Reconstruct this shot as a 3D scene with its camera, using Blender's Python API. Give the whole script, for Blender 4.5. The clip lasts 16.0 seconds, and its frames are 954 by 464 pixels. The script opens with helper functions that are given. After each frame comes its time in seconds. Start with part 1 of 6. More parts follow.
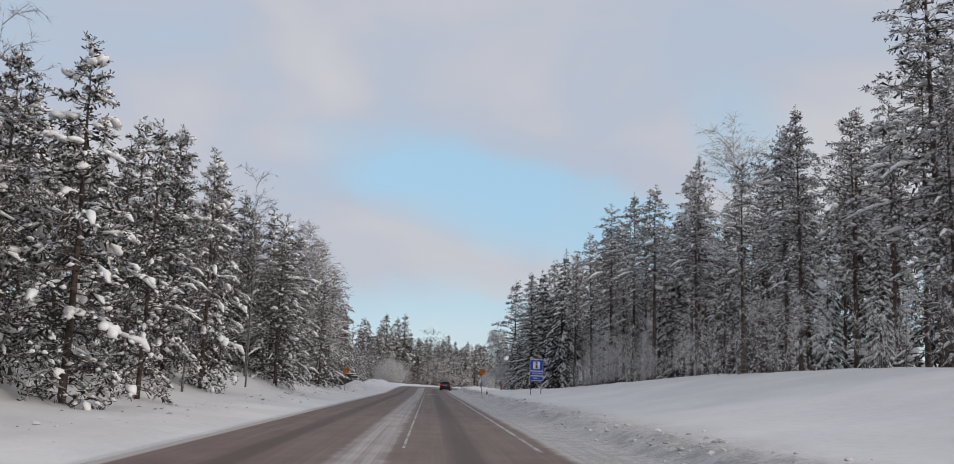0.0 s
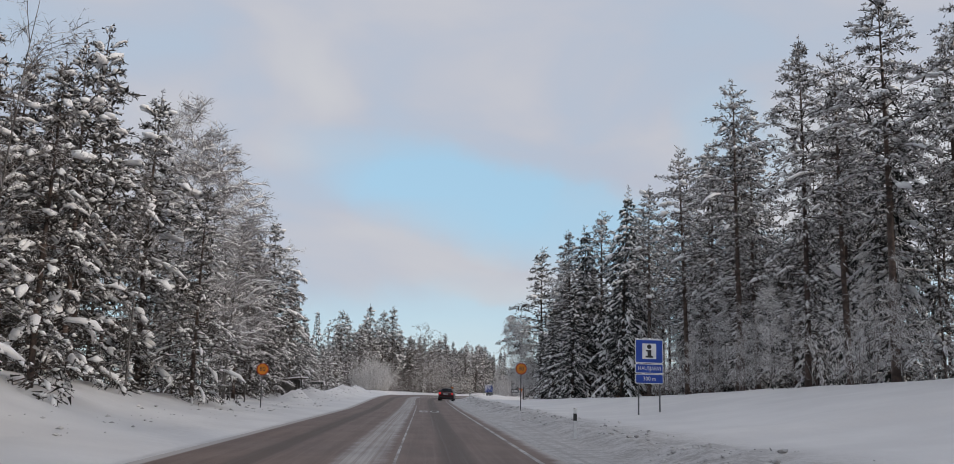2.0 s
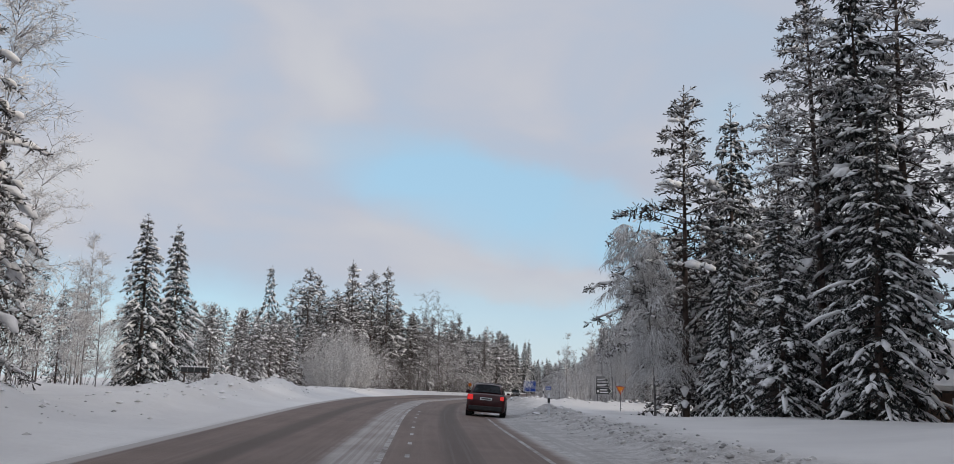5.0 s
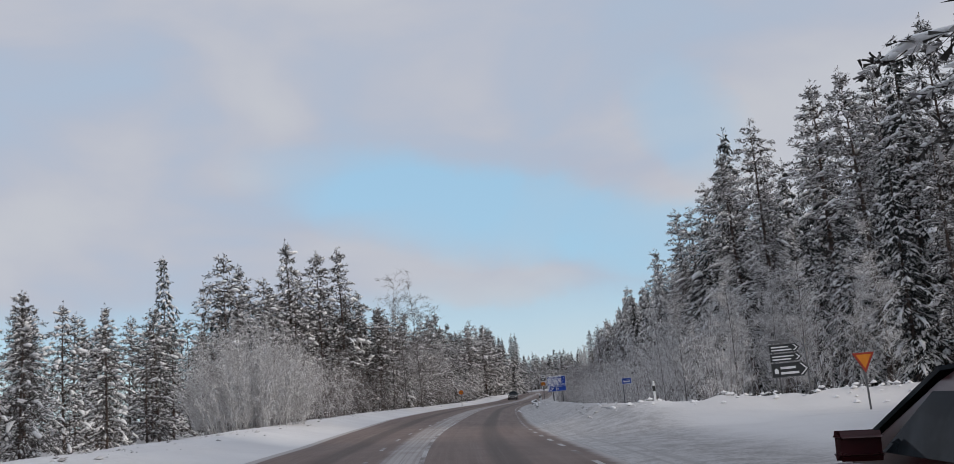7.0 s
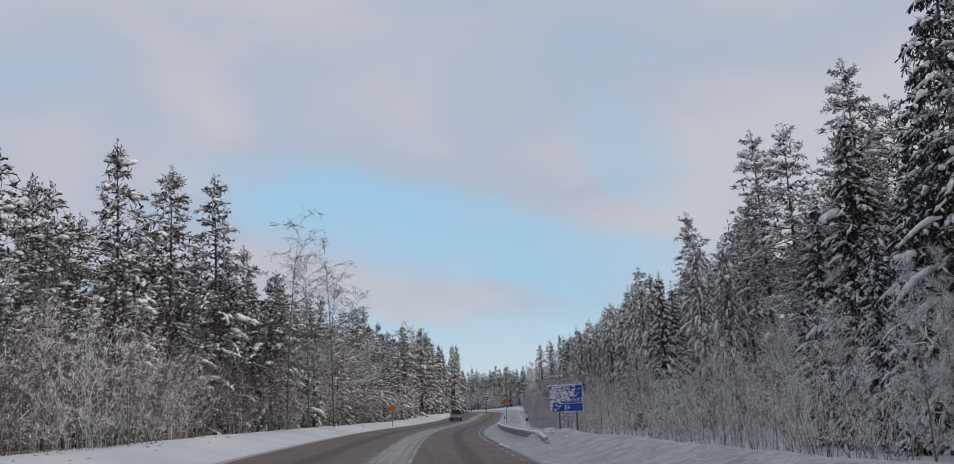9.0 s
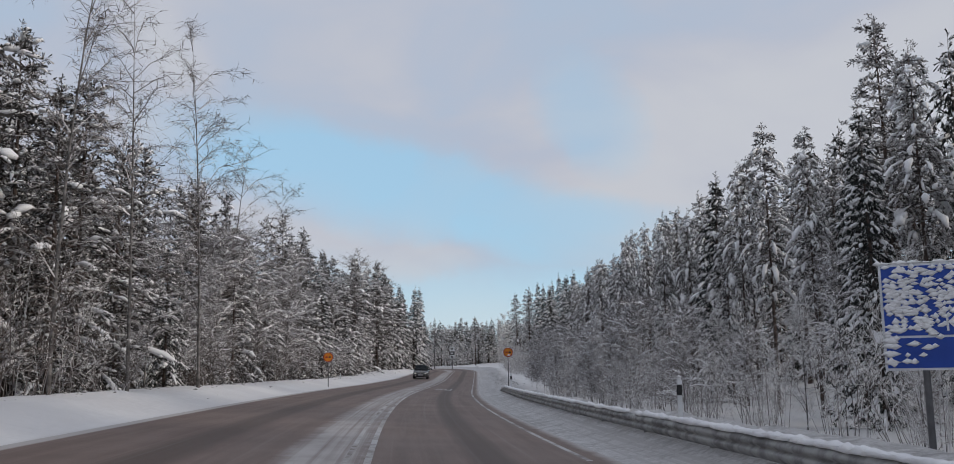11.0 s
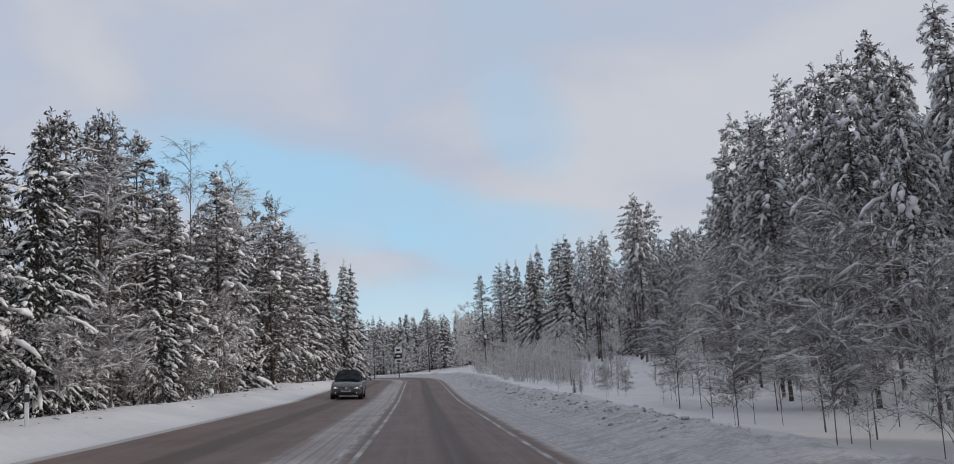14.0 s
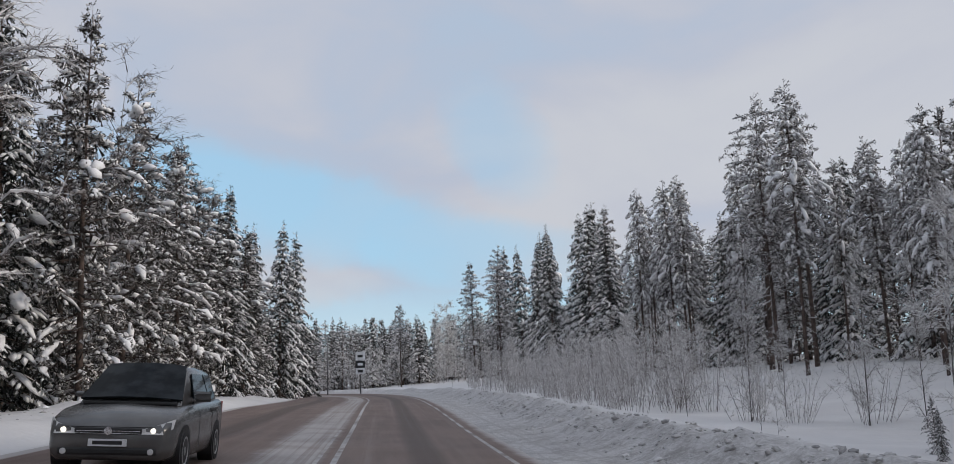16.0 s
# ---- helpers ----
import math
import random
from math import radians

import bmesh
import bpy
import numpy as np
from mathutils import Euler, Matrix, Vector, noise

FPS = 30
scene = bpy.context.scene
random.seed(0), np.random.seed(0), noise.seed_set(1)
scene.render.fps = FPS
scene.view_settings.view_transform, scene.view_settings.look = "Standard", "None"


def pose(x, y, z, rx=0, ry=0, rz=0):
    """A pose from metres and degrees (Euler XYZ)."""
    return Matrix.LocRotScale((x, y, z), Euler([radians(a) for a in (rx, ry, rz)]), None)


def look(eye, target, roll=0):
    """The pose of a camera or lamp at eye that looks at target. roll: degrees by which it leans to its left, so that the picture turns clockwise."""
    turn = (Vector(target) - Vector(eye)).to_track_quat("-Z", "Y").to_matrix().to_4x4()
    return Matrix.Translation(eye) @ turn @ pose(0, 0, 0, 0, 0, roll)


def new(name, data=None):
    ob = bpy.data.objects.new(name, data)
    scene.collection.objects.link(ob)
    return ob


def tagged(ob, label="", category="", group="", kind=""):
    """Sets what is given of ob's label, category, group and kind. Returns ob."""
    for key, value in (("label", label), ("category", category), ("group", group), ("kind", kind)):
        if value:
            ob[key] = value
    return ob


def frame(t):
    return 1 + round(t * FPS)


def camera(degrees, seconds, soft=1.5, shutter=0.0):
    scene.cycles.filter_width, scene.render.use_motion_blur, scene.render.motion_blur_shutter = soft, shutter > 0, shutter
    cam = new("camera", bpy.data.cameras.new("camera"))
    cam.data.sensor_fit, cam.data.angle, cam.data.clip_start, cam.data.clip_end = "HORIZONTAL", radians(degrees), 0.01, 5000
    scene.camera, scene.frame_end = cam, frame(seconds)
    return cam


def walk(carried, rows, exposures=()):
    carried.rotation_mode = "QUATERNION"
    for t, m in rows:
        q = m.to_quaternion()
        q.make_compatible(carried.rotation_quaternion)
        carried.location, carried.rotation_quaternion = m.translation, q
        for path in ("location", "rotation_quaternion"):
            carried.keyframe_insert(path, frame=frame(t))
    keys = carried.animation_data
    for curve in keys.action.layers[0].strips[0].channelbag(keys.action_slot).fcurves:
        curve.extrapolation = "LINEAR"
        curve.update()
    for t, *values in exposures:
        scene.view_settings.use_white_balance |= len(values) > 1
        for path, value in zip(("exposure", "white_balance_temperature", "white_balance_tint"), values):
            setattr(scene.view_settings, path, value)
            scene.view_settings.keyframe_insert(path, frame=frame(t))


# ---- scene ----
cam = camera(54.3, 16.0, 0.75)
PATH = [
    (0, (0.03, 0.055, 1.273), (0.118, 2.026, 1.601), 2.1),
    (0.5, (-0.013, 11.556, 1.304), (0.091, 13.524, 1.643), 1.8),
    (1, (0.028, 23.02, 1.355), (0.132, 24.987, 1.704), 1.6),
    (1.5, (0.07, 34.461, 1.399), (0.163, 36.431, 1.736), 1.4),
    (2, (0.063, 45.816, 1.449), (0.166, 47.784, 1.79), 1.4),
    (2.5, (0.14, 57.067, 1.489), (0.246, 59.033, 1.841), 1.6),
    (3, (0.182, 68.133, 1.555), (0.304, 70.102, 1.884), 1.7),
    (3.5, (0.244, 79.081, 1.556), (0.339, 81.05, 1.893), 2.4),
    (4, (0.325, 89.849, 1.541), (0.383, 91.818, 1.885), 2.6),
    (4.5, (0.25, 100.23, 1.575), (0.322, 102.198, 1.926), 2.2),
    (5, (0.174, 110.292, 1.617), (0.258, 112.262, 1.952), 1.9),
    (5.2, (0.136, 114.249, 1.636), (0.219, 116.221, 1.96), 1.7),
    (7.3, (-0.551, 154.371, 2.057), (-0.368, 156.332, 2.404), -5.7),
    (7.5, (-0.516, 158.118, 2.074), (-0.322, 160.077, 2.423), -5.4),
    (8, (-0.136, 167.4, 2.095), (0.13, 169.35, 2.451), -5.0),
    (8.5, (0.47, 176.754, 2.071), (0.763, 178.697, 2.442), -4.8),
    (9, (1.184, 186.03, 2.003), (1.495, 187.97, 2.377), -2.7),
    (9.5, (1.977, 195.301, 1.917), (2.31, 197.24, 2.277), -2.0),
    (10, (2.815, 204.561, 1.823), (3.172, 206.503, 2.139), -1.6),
    (10.2, (3.155, 208.275, 1.823), (3.521, 210.22, 2.113), -1.2),
    (12.3, (7.974, 247.217, 1.828), (8.426, 249.145, 2.105), -2.5),
    (12.5, (8.539, 250.979, 1.801), (9.0, 252.905, 2.083), -2.8),
    (13, (9.983, 260.492, 1.682), (10.467, 262.41, 1.975), -3.1),
    (13.5, (11.602, 270.034, 1.608), (12.109, 271.946, 1.901), -3.3),
    (14, (13.334, 279.668, 1.564), (13.862, 281.574, 1.859), -3.3),
    (14.5, (15.137, 289.379, 1.516), (15.689, 291.277, 1.819), -2.6),
    (15, (17.068, 298.952, 1.505), (17.645, 300.842, 1.813), -2.0),
    (15.5, (18.992, 308.629, 1.498), (19.584, 310.513, 1.815), -1.9),
    (16, (20.918, 318.404, 1.465), (21.506, 320.287, 1.795), -2.0),
]
walk(cam, [(t, look(eye, target, roll)) for t, eye, target, roll in PATH],
     [(0.0, 0.0, 6700, 10), (5.2, 0.0, 6650, 10), (7.3, -0.1, 6500, 10), (10.2, -0.1, 6500, 10), (12.3, 0.0, 6500, 10), (16.0, 0.0, 6500, 10)])

# ---- sky, clouds and a low veiled sun ----
world = bpy.data.worlds.new("world")
scene.world = world
world.use_nodes = True
wn, wl = world.node_tree.nodes, world.node_tree.links
wn.clear()


def wnode(kind, **values):
    n = wn.new(kind)
    for key, value in values.items():
        n.inputs[key].default_value = value
    return n


def wmath(op, a, b=None, c=None):
    n = wn.new("ShaderNodeMath")
    n.operation = op
    for k, v in enumerate((a, b, c)):
        if v is None:
            continue
        if isinstance(v, (int, float)):
            n.inputs[k].default_value = v
        else:
            wl.new(v, n.inputs[k])
    return n.outputs[0]


def wramp(value, a, b, lo=0.0, hi=1.0):
    n = wn.new("ShaderNodeMapRange")
    n.interpolation_type = "SMOOTHSTEP"
    wl.new(value, n.inputs["Value"])
    n.inputs["From Min"].default_value, n.inputs["From Max"].default_value = a, b
    n.inputs["To Min"].default_value, n.inputs["To Max"].default_value = lo, hi
    return n.outputs["Result"]


SUN_AZIMUTH, SUN_HEIGHT = radians(122), radians(22)
sky = wn.new("ShaderNodeTexSky")
sky.sky_type, sky.sun_disc = "NISHITA", False
sky.sun_elevation, sky.sun_rotation = SUN_HEIGHT, SUN_AZIMUTH
sky.air_density, sky.dust_density, sky.ozone_density = 1.0, 0.6, 1.5
tc = wn.new("ShaderNodeTexCoord")
warp = wnode("ShaderNodeTexNoise", Scale=3.4, Detail=7.0, Roughness=0.6)
wl.new(tc.outputs["Generated"], warp.inputs["Vector"])
shift = wn.new("ShaderNodeVectorMath")
shift.operation = "MULTIPLY_ADD"
wl.new(warp.outputs["Color"], shift.inputs[0])
shift.inputs[1].default_value = (0.16, 0.16, 0.10)
wl.new(tc.outputs["Generated"], shift.inputs[2])
split = wn.new("ShaderNodeSeparateXYZ")
wl.new(shift.outputs[0], split.inputs[0])
# the sky opens low in the north-east, with a smaller rift beside it
def rift(x0, z0, wide, tall, slant):
    dx = wmath("SUBTRACT", split.outputs["X"], x0 + 0.08)
    dz = wmath("ADD", wmath("SUBTRACT", split.outputs["Z"], z0 + 0.05), wmath("MULTIPLY", dx, slant))
    qx, qz = wmath("MULTIPLY", dx, 1 / wide), wmath("MULTIPLY", dz, 1 / tall)
    return wramp(wmath("ADD", wmath("MULTIPLY", qx, qx), wmath("MULTIPLY", qz, qz)), 1.9, 0.0)


band = wmath("SUBTRACT", split.outputs["Z"], 0.05)
ahead = wramp(split.outputs["Y"], 0.0, 0.5)
opening = wmath("MAXIMUM", rift(0.14, 0.173, 0.26, 0.052, 0.24), wmath("MULTIPLY", rift(0.27, 0.150, 0.14, 0.034, 0.08), 0.9))
opening = wmath("MAXIMUM", opening, wmath("MULTIPLY", rift(0.315, 0.262, 0.065, 0.055, 0.5), 0.55))
opening = wmath("MULTIPLY", opening, wmath("MULTIPLY", ahead, 0.9))
bank = wmath("MAXIMUM", rift(0.12, 0.104, 0.09, 0.016, 0.0), wmath("MULTIPLY", rift(0.26, 0.208, 0.14, 0.020, 0.25), 0.7))
low = wramp(band, 0.13, 0.07, 0.05, 0.85)
streak = wnode("ShaderNodeTexNoise", Scale=3.4, Detail=5.0, Roughness=0.45, Distortion=0.4)
stretch = wn.new("ShaderNodeVectorMath")
stretch.operation = "MULTIPLY"
wl.new(tc.outputs["Generated"], stretch.inputs[0])
stretch.inputs[1].default_value = (1.0, 0.7, 2.2)
wl.new(stretch.outputs[0], streak.inputs["Vector"])
gaps = wramp(streak.outputs["Fac"], 0.45, 0.70, 0.0, 0.36)
clear = wmath("MULTIPLY", wmath("MINIMUM", wmath("ADD", wmath("MAXIMUM", opening, low), gaps), 1.0), wmath("SUBTRACT", 1.0, wmath("MULTIPLY", bank, 0.55)))
veil = wn.new("ShaderNodeMix")
veil.data_type = "RGBA"
veil.inputs[6].default_value = (0.585, 0.597, 0.645, 1)
veil.inputs[7].default_value = (0.485, 0.507, 0.605, 1)
wl.new(wramp(streak.outputs["Fac"], 0.33, 0.62), veil.inputs[0])
blue = wn.new("ShaderNodeMix")
blue.data_type = "RGBA"
blue.inputs[6].default_value = (0.44, 0.58, 0.69, 1)
blue.inputs[7].default_value = (0.31, 0.505, 0.67, 1)
wl.new(wramp(band, 0.02, 0.12), blue.inputs[0])
tint = wn.new("ShaderNodeMix")
tint.data_type, tint.blend_type = "RGBA", "ADD"
tint.inputs[0].default_value = 0.03
wl.new(blue.outputs[2], tint.inputs[6])
wl.new(sky.outputs["Color"], tint.inputs[7])
mixed = wn.new("ShaderNodeMix")
mixed.data_type = "RGBA"
wl.new(clear, mixed.inputs[0])
wl.new(veil.outputs[2], mixed.inputs[6])
wl.new(tint.outputs[2], mixed.inputs[7])
back = wnode("ShaderNodeBackground", Strength=1.0)
wl.new(mixed.outputs[2], back.inputs["Color"])
wout = wn.new("ShaderNodeOutputWorld")
wl.new(back.outputs[0], wout.inputs["Surface"])

sun = new("sun", bpy.data.lights.new("sun", "SUN"))
sun.data.energy, sun.data.angle, sun.data.color = 1.55, radians(8), (1.0, 0.9, 0.78)
sun_way = Vector((math.sin(SUN_AZIMUTH) * math.cos(SUN_HEIGHT), math.cos(SUN_AZIMUTH) * math.cos(SUN_HEIGHT), math.sin(SUN_HEIGHT)))
sun.matrix_world = look(sun_way * 50, (0, 0, 0))


# ---- materials ----
def material(name, colour, rough=0.6, metal=0.0):
    m = bpy.data.materials.new(name)
    m.use_nodes = True
    b = m.node_tree.nodes["Principled BSDF"]
    b.inputs["Base Color"].default_value = (*colour, 1)
    b.inputs["Roughness"].default_value, b.inputs["Metallic"].default_value = rough, metal
    return m


def mnode(m, kind, **values):
    n = m.node_tree.nodes.new(kind)
    for key, value in values.items():
        n.inputs[key.replace("_", " ")].default_value = value
    return n


def link(m, a, b):
    m.node_tree.links.new(a, b)


def noise_tex(m, scale, detail=4.0, rough=0.55, vector=None):
    n = mnode(m, "ShaderNodeTexNoise", Scale=scale, Detail=detail, Roughness=rough)
    if vector is None:
        c = m.node_tree.nodes.new("ShaderNodeTexCoord")
        vector = c.outputs["Object"]
    link(m, vector, n.inputs["Vector"])
    return n.outputs["Fac"]


def ramp(m, value, a, b, lo=0.0, hi=1.0):
    n = mnode(m, "ShaderNodeMapRange")
    n.interpolation_type = "SMOOTHSTEP"
    link(m, value, n.inputs["Value"])
    for key, v in zip(("From Min", "From Max", "To Min", "To Max"), (a, b, lo, hi)):
        n.inputs[key].default_value = v
    return n.outputs["Result"]


def math_node(m, op, a, b):
    n = m.node_tree.nodes.new("ShaderNodeMath")
    n.operation = op
    for k, v in enumerate((a, b)):
        if isinstance(v, (int, float)):
            n.inputs[k].default_value = v
        else:
            link(m, v, n.inputs[k])
    return n.outputs[0]


def mix(m, fac, a, b):
    n = m.node_tree.nodes.new("ShaderNodeMix")
    n.data_type = "RGBA"
    for k, v in ((0, fac), (6, a), (7, b)):
        if isinstance(v, tuple):
            n.inputs[k].default_value = (*v, 1)
        elif isinstance(v, (int, float)):
            n.inputs[k].default_value = v
        else:
            link(m, v, n.inputs[k])
    return n.outputs[2]


def bump(m, height, strength=0.3, distance=0.05):
    n = mnode(m, "ShaderNodeBump", Strength=strength, Distance=distance)
    link(m, height, n.inputs["Height"])
    link(m, n.outputs["Normal"], m.node_tree.nodes["Principled BSDF"].inputs["Normal"])


def paint(m, colour):
    link(m, colour, m.node_tree.nodes["Principled BSDF"].inputs["Base Color"])


def worn(name, colour, rough=0.5, metal=0.0, spread=0.25, scale=3.0, grain=60.0, relief=0.15):
    m = material(name, colour, rough, metal)
    dark = tuple(c * (1 - spread) for c in colour)
    light = tuple(min(1, c * (1 + spread * 0.6)) for c in colour)
    paint(m, mix(m, ramp(m, noise_tex(m, scale), 0.35, 0.65), dark, light))
    bump(m, noise_tex(m, grain, 3.0), relief, 0.01)
    return m


def island_mix(name, dark, light, share, rough=0.8):
    """Each needle or twig has its own shade; a share of them carries frost."""
    m = material(name, dark, rough)
    geo = m.node_tree.nodes.new("ShaderNodeNewGeometry")
    rnd = geo.outputs["Random Per Island"]
    patch = noise_tex(m, 0.9, 2.0)
    level = math_node(m, "ADD", rnd, math_node(m, "MULTIPLY", math_node(m, "SUBTRACT", patch, 0.5), 0.7))
    paint(m, mix(m, ramp(m, level, 1 - share - 0.12, 1 - share + 0.25), dark, light))
    return m


def attribute_uv(m):
    n = m.node_tree.nodes.new("ShaderNodeUVMap")
    n.uv_map = "plan"
    s = m.node_tree.nodes.new("ShaderNodeSeparateXYZ")
    link(m, n.outputs["UV"], s.inputs[0])
    return n.outputs["UV"], s.outputs["X"], s.outputs["Y"]


M = {}
# snow on the ground: clean field, gritty ploughed rim beside the road
m = M["snow_ground"] = material("snow_ground", (0.82, 0.83, 0.86), 0.65)
uv, across, along = attribute_uv(m)
grit_a = noise_tex(m, 1.6, 6.0, 0.65)
grit_b = noise_tex(m, 9.0, 6.0, 0.7)
near_right = math_node(m, "MULTIPLY", ramp(m, across, 0.2, 0.6), ramp(m, across, 5.2, 2.6))
near_left = math_node(m, "MULTIPLY", ramp(m, across, -20.6, -20.2), ramp(m, across, -17.5, -19.4))
rim = math_node(m, "MAXIMUM", near_right, math_node(m, "MULTIPLY", near_left, 0.55))
comb = m.node_tree.nodes.new("ShaderNodeVectorMath")
comb.operation = "MULTIPLY"
link(m, uv, comb.inputs[0])
comb.inputs[1].default_value = (1.0, 0.008, 1.0)
drag = noise_tex(m, 5.0, 5.0, 0.7, comb.outputs[0])
shoulder = math_node(m, "MULTIPLY", math_node(m, "MULTIPLY", ramp(m, across, 0.2, 0.5), ramp(m, across, 2.3, 1.5)), ramp(m, drag, 0.42, 0.62))
dirty = math_node(m, "MAXIMUM", math_node(m, "MULTIPLY", shoulder, 0.7), math_node(m, "MULTIPLY", rim, ramp(m, math_node(m, "ADD", math_node(m, "MULTIPLY", grit_a, 0.5), math_node(m, "MULTIPLY", grit_b, 0.5)), 0.40, 0.62)))
broad = ramp(m, noise_tex(m, 0.25, 3.0), 0.35, 0.7)
clean = mix(m, broad, (0.69, 0.675, 0.675), (0.77, 0.755, 0.75))
packed = mix(m, math_node(m, "MULTIPLY", rim, 0.55), clean, (0.55, 0.53, 0.53))
paint(m, mix(m, math_node(m, "MULTIPLY", dirty, 0.75), packed, (0.27, 0.25, 0.24)))
bump(m, math_node(m, "ADD", math_node(m, "MULTIPLY", noise_tex(m, 2.2, 5.0), 0.6), math_node(m, "MULTIPLY", math_node(m, "MULTIPLY", math_node(m, "ADD", grit_b, noise_tex(m, 3.5, 5.0, 0.65)), rim), 1.6)), 0.6, 0.12)

m = M["snow"] = material("snow", (0.85, 0.86, 0.88), 0.7)
paint(m, mix(m, ramp(m, noise_tex(m, 1.3, 3.0), 0.35, 0.65), (0.80, 0.79, 0.81), (0.89, 0.885, 0.89)))
bump(m, noise_tex(m, 14.0, 4.0), 0.5, 0.04)
m = M["snow_chunk"] = worn("snow_chunk", (0.56, 0.545, 0.54), 0.8, 0, 0.4, 2.0, 20.0, 0.5)

# asphalt with worn wheel tracks, salt film and a frozen strip between the lanes
m = M["asphalt"] = material("asphalt", (0.12, 0.105, 0.1), 0.7)
m.node_tree.nodes["Principled BSDF"].inputs["Specular IOR Level"].default_value = 0.18
uv, across, along = attribute_uv(m)
stretch_uv = m.node_tree.nodes.new("ShaderNodeVectorMath")
stretch_uv.operation = "MULTIPLY"
link(m, uv, stretch_uv.inputs[0])
stretch_uv.inputs[1].default_value = (1.0, 0.05, 1.0)
lengthwise = noise_tex(m, 2.2, 6.0, 0.65, stretch_uv.outputs[0])
patchy = noise_tex(m, 0.5, 5.0, 0.6, uv)
edge_noise = math_node(m, "MULTIPLY", math_node(m, "SUBTRACT", noise_tex(m, 1.1, 6.0, 0.7, uv), 0.5), 0.55)
wob = math_node(m, "ADD", across, edge_noise)
salt = math_node(m, "ADD", math_node(m, "MULTIPLY", lengthwise, 0.6), math_node(m, "MULTIPLY", patchy, 0.4))
ground_colour = mix(m, ramp(m, salt, 0.35, 0.65), (0.158, 0.112, 0.095), (0.215, 0.160, 0.138))


def track(centre, half):
    off = math_node(m, "ABSOLUTE", math_node(m, "SUBTRACT", across, centre), 0.0)
    return ramp(m, off, half, half * 0.35)


between = math_node(m, "ADD", track(-1.65, 0.5), track(-6.6, 0.55))
ground_colour = mix(m, math_node(m, "MULTIPLY", between, 0.75), ground_colour, (0.092, 0.066, 0.055))
shifted = math_node(m, "ADD", wob, ramp(m, along, 120, 182, 0.0, 0.52))
strip = math_node(m, "MULTIPLY", ramp(m, shifted, -4.55, -4.1), ramp(m, shifted, -3.02, -3.3))
combed = m.node_tree.nodes.new("ShaderNodeVectorMath")
combed.operation = "MULTIPLY"
link(m, uv, combed.inputs[0])
combed.inputs[1].default_value = (1.0, 0.004, 1.0)
streaks = noise_tex(m, 7.0, 5.0, 0.7, combed.outputs[0])
strip = math_node(m, "MULTIPLY", strip, math_node(m, "MULTIPLY", ramp(m, streaks, 0.36, 0.6, 0.45, 1.0), ramp(m, patchy, 0.35, 0.6, 0.7, 1.0)))
rim_r = ramp(m, wob, 0.2, 0.55)
rim_l = ramp(m, wob, -9.0, -13.0)
ice = math_node(m, "MAXIMUM", strip, math_node(m, "MAXIMUM", rim_r, rim_l))
dust = math_node(m, "MULTIPLY", ramp(m, streaks, 0.5, 0.75), 0.10)
paint(m, mix(m, math_node(m, "MAXIMUM", math_node(m, "MULTIPLY", ice, 0.8), dust), ground_colour, (0.54, 0.515, 0.505)))
link(m, ramp(m, ice, 0, 1, 0.65, 0.75), m.node_tree.nodes["Principled BSDF"].inputs["Roughness"])
bump(m, math_node(m, "ADD", noise_tex(m, 40.0, 3.0), math_node(m, "MULTIPLY", math_node(m, "MULTIPLY", ice, lengthwise), 2.0)), 0.25, 0.02)

m = M["marking"] = material("marking", (0.5, 0.49, 0.48), 0.65)
m.node_tree.nodes["Principled BSDF"].inputs["Specular IOR Level"].default_value = 0.18
flaked = math_node(m, "ADD", math_node(m, "MULTIPLY", noise_tex(m, 0.45, 3.0), 0.55), math_node(m, "MULTIPLY", noise_tex(m, 5.0, 5.0, 0.7), 0.45))
paint(m, mix(m, ramp(m, flaked, 0.40, 0.62), (0.52, 0.50, 0.49), (0.19, 0.155, 0.142)))
bump(m, noise_tex(m, 40.0, 3.0), 0.25, 0.02)
M["bark_pine"] = worn("bark_pine", (0.085, 0.06, 0.05), 0.9, 0, 0.5, 4.0, 25.0, 0.6)
M["bark_twig"] = worn("bark_twig", (0.075, 0.062, 0.057), 0.9, 0, 0.4, 4.0)
M["bark_birch"] = worn("bark_birch", (0.15, 0.14, 0.135), 0.8, 0, 0.6, 6.0, 30.0, 0.4)
M["needle_pine"] = island_mix("needle_pine", (0.026, 0.022, 0.019), (0.48, 0.465, 0.465), 0.32)
M["needle_frosted"] = island_mix("needle_frosted", (0.030, 0.026, 0.024), (0.54, 0.525, 0.53), 0.52)
M["needle_spruce"] = island_mix("needle_spruce", (0.013, 0.016, 0.014), (0.36, 0.36, 0.37), 0.12)
M["twig_frost"] = island_mix("twig_frost", (0.40, 0.38, 0.37), (0.85, 0.83, 0.82), 0.58)
M["twig_rime"] = island_mix("twig_rime", (0.36, 0.345, 0.34), (0.80, 0.79, 0.79), 0.5)
M["twig_dark"] = island_mix("twig_dark", (0.085, 0.066, 0.058), (0.58, 0.57, 0.57), 0.3)
M["twig_mid"] = island_mix("twig_mid", (0.15, 0.13, 0.125), (0.55, 0.54, 0.55), 0.4)
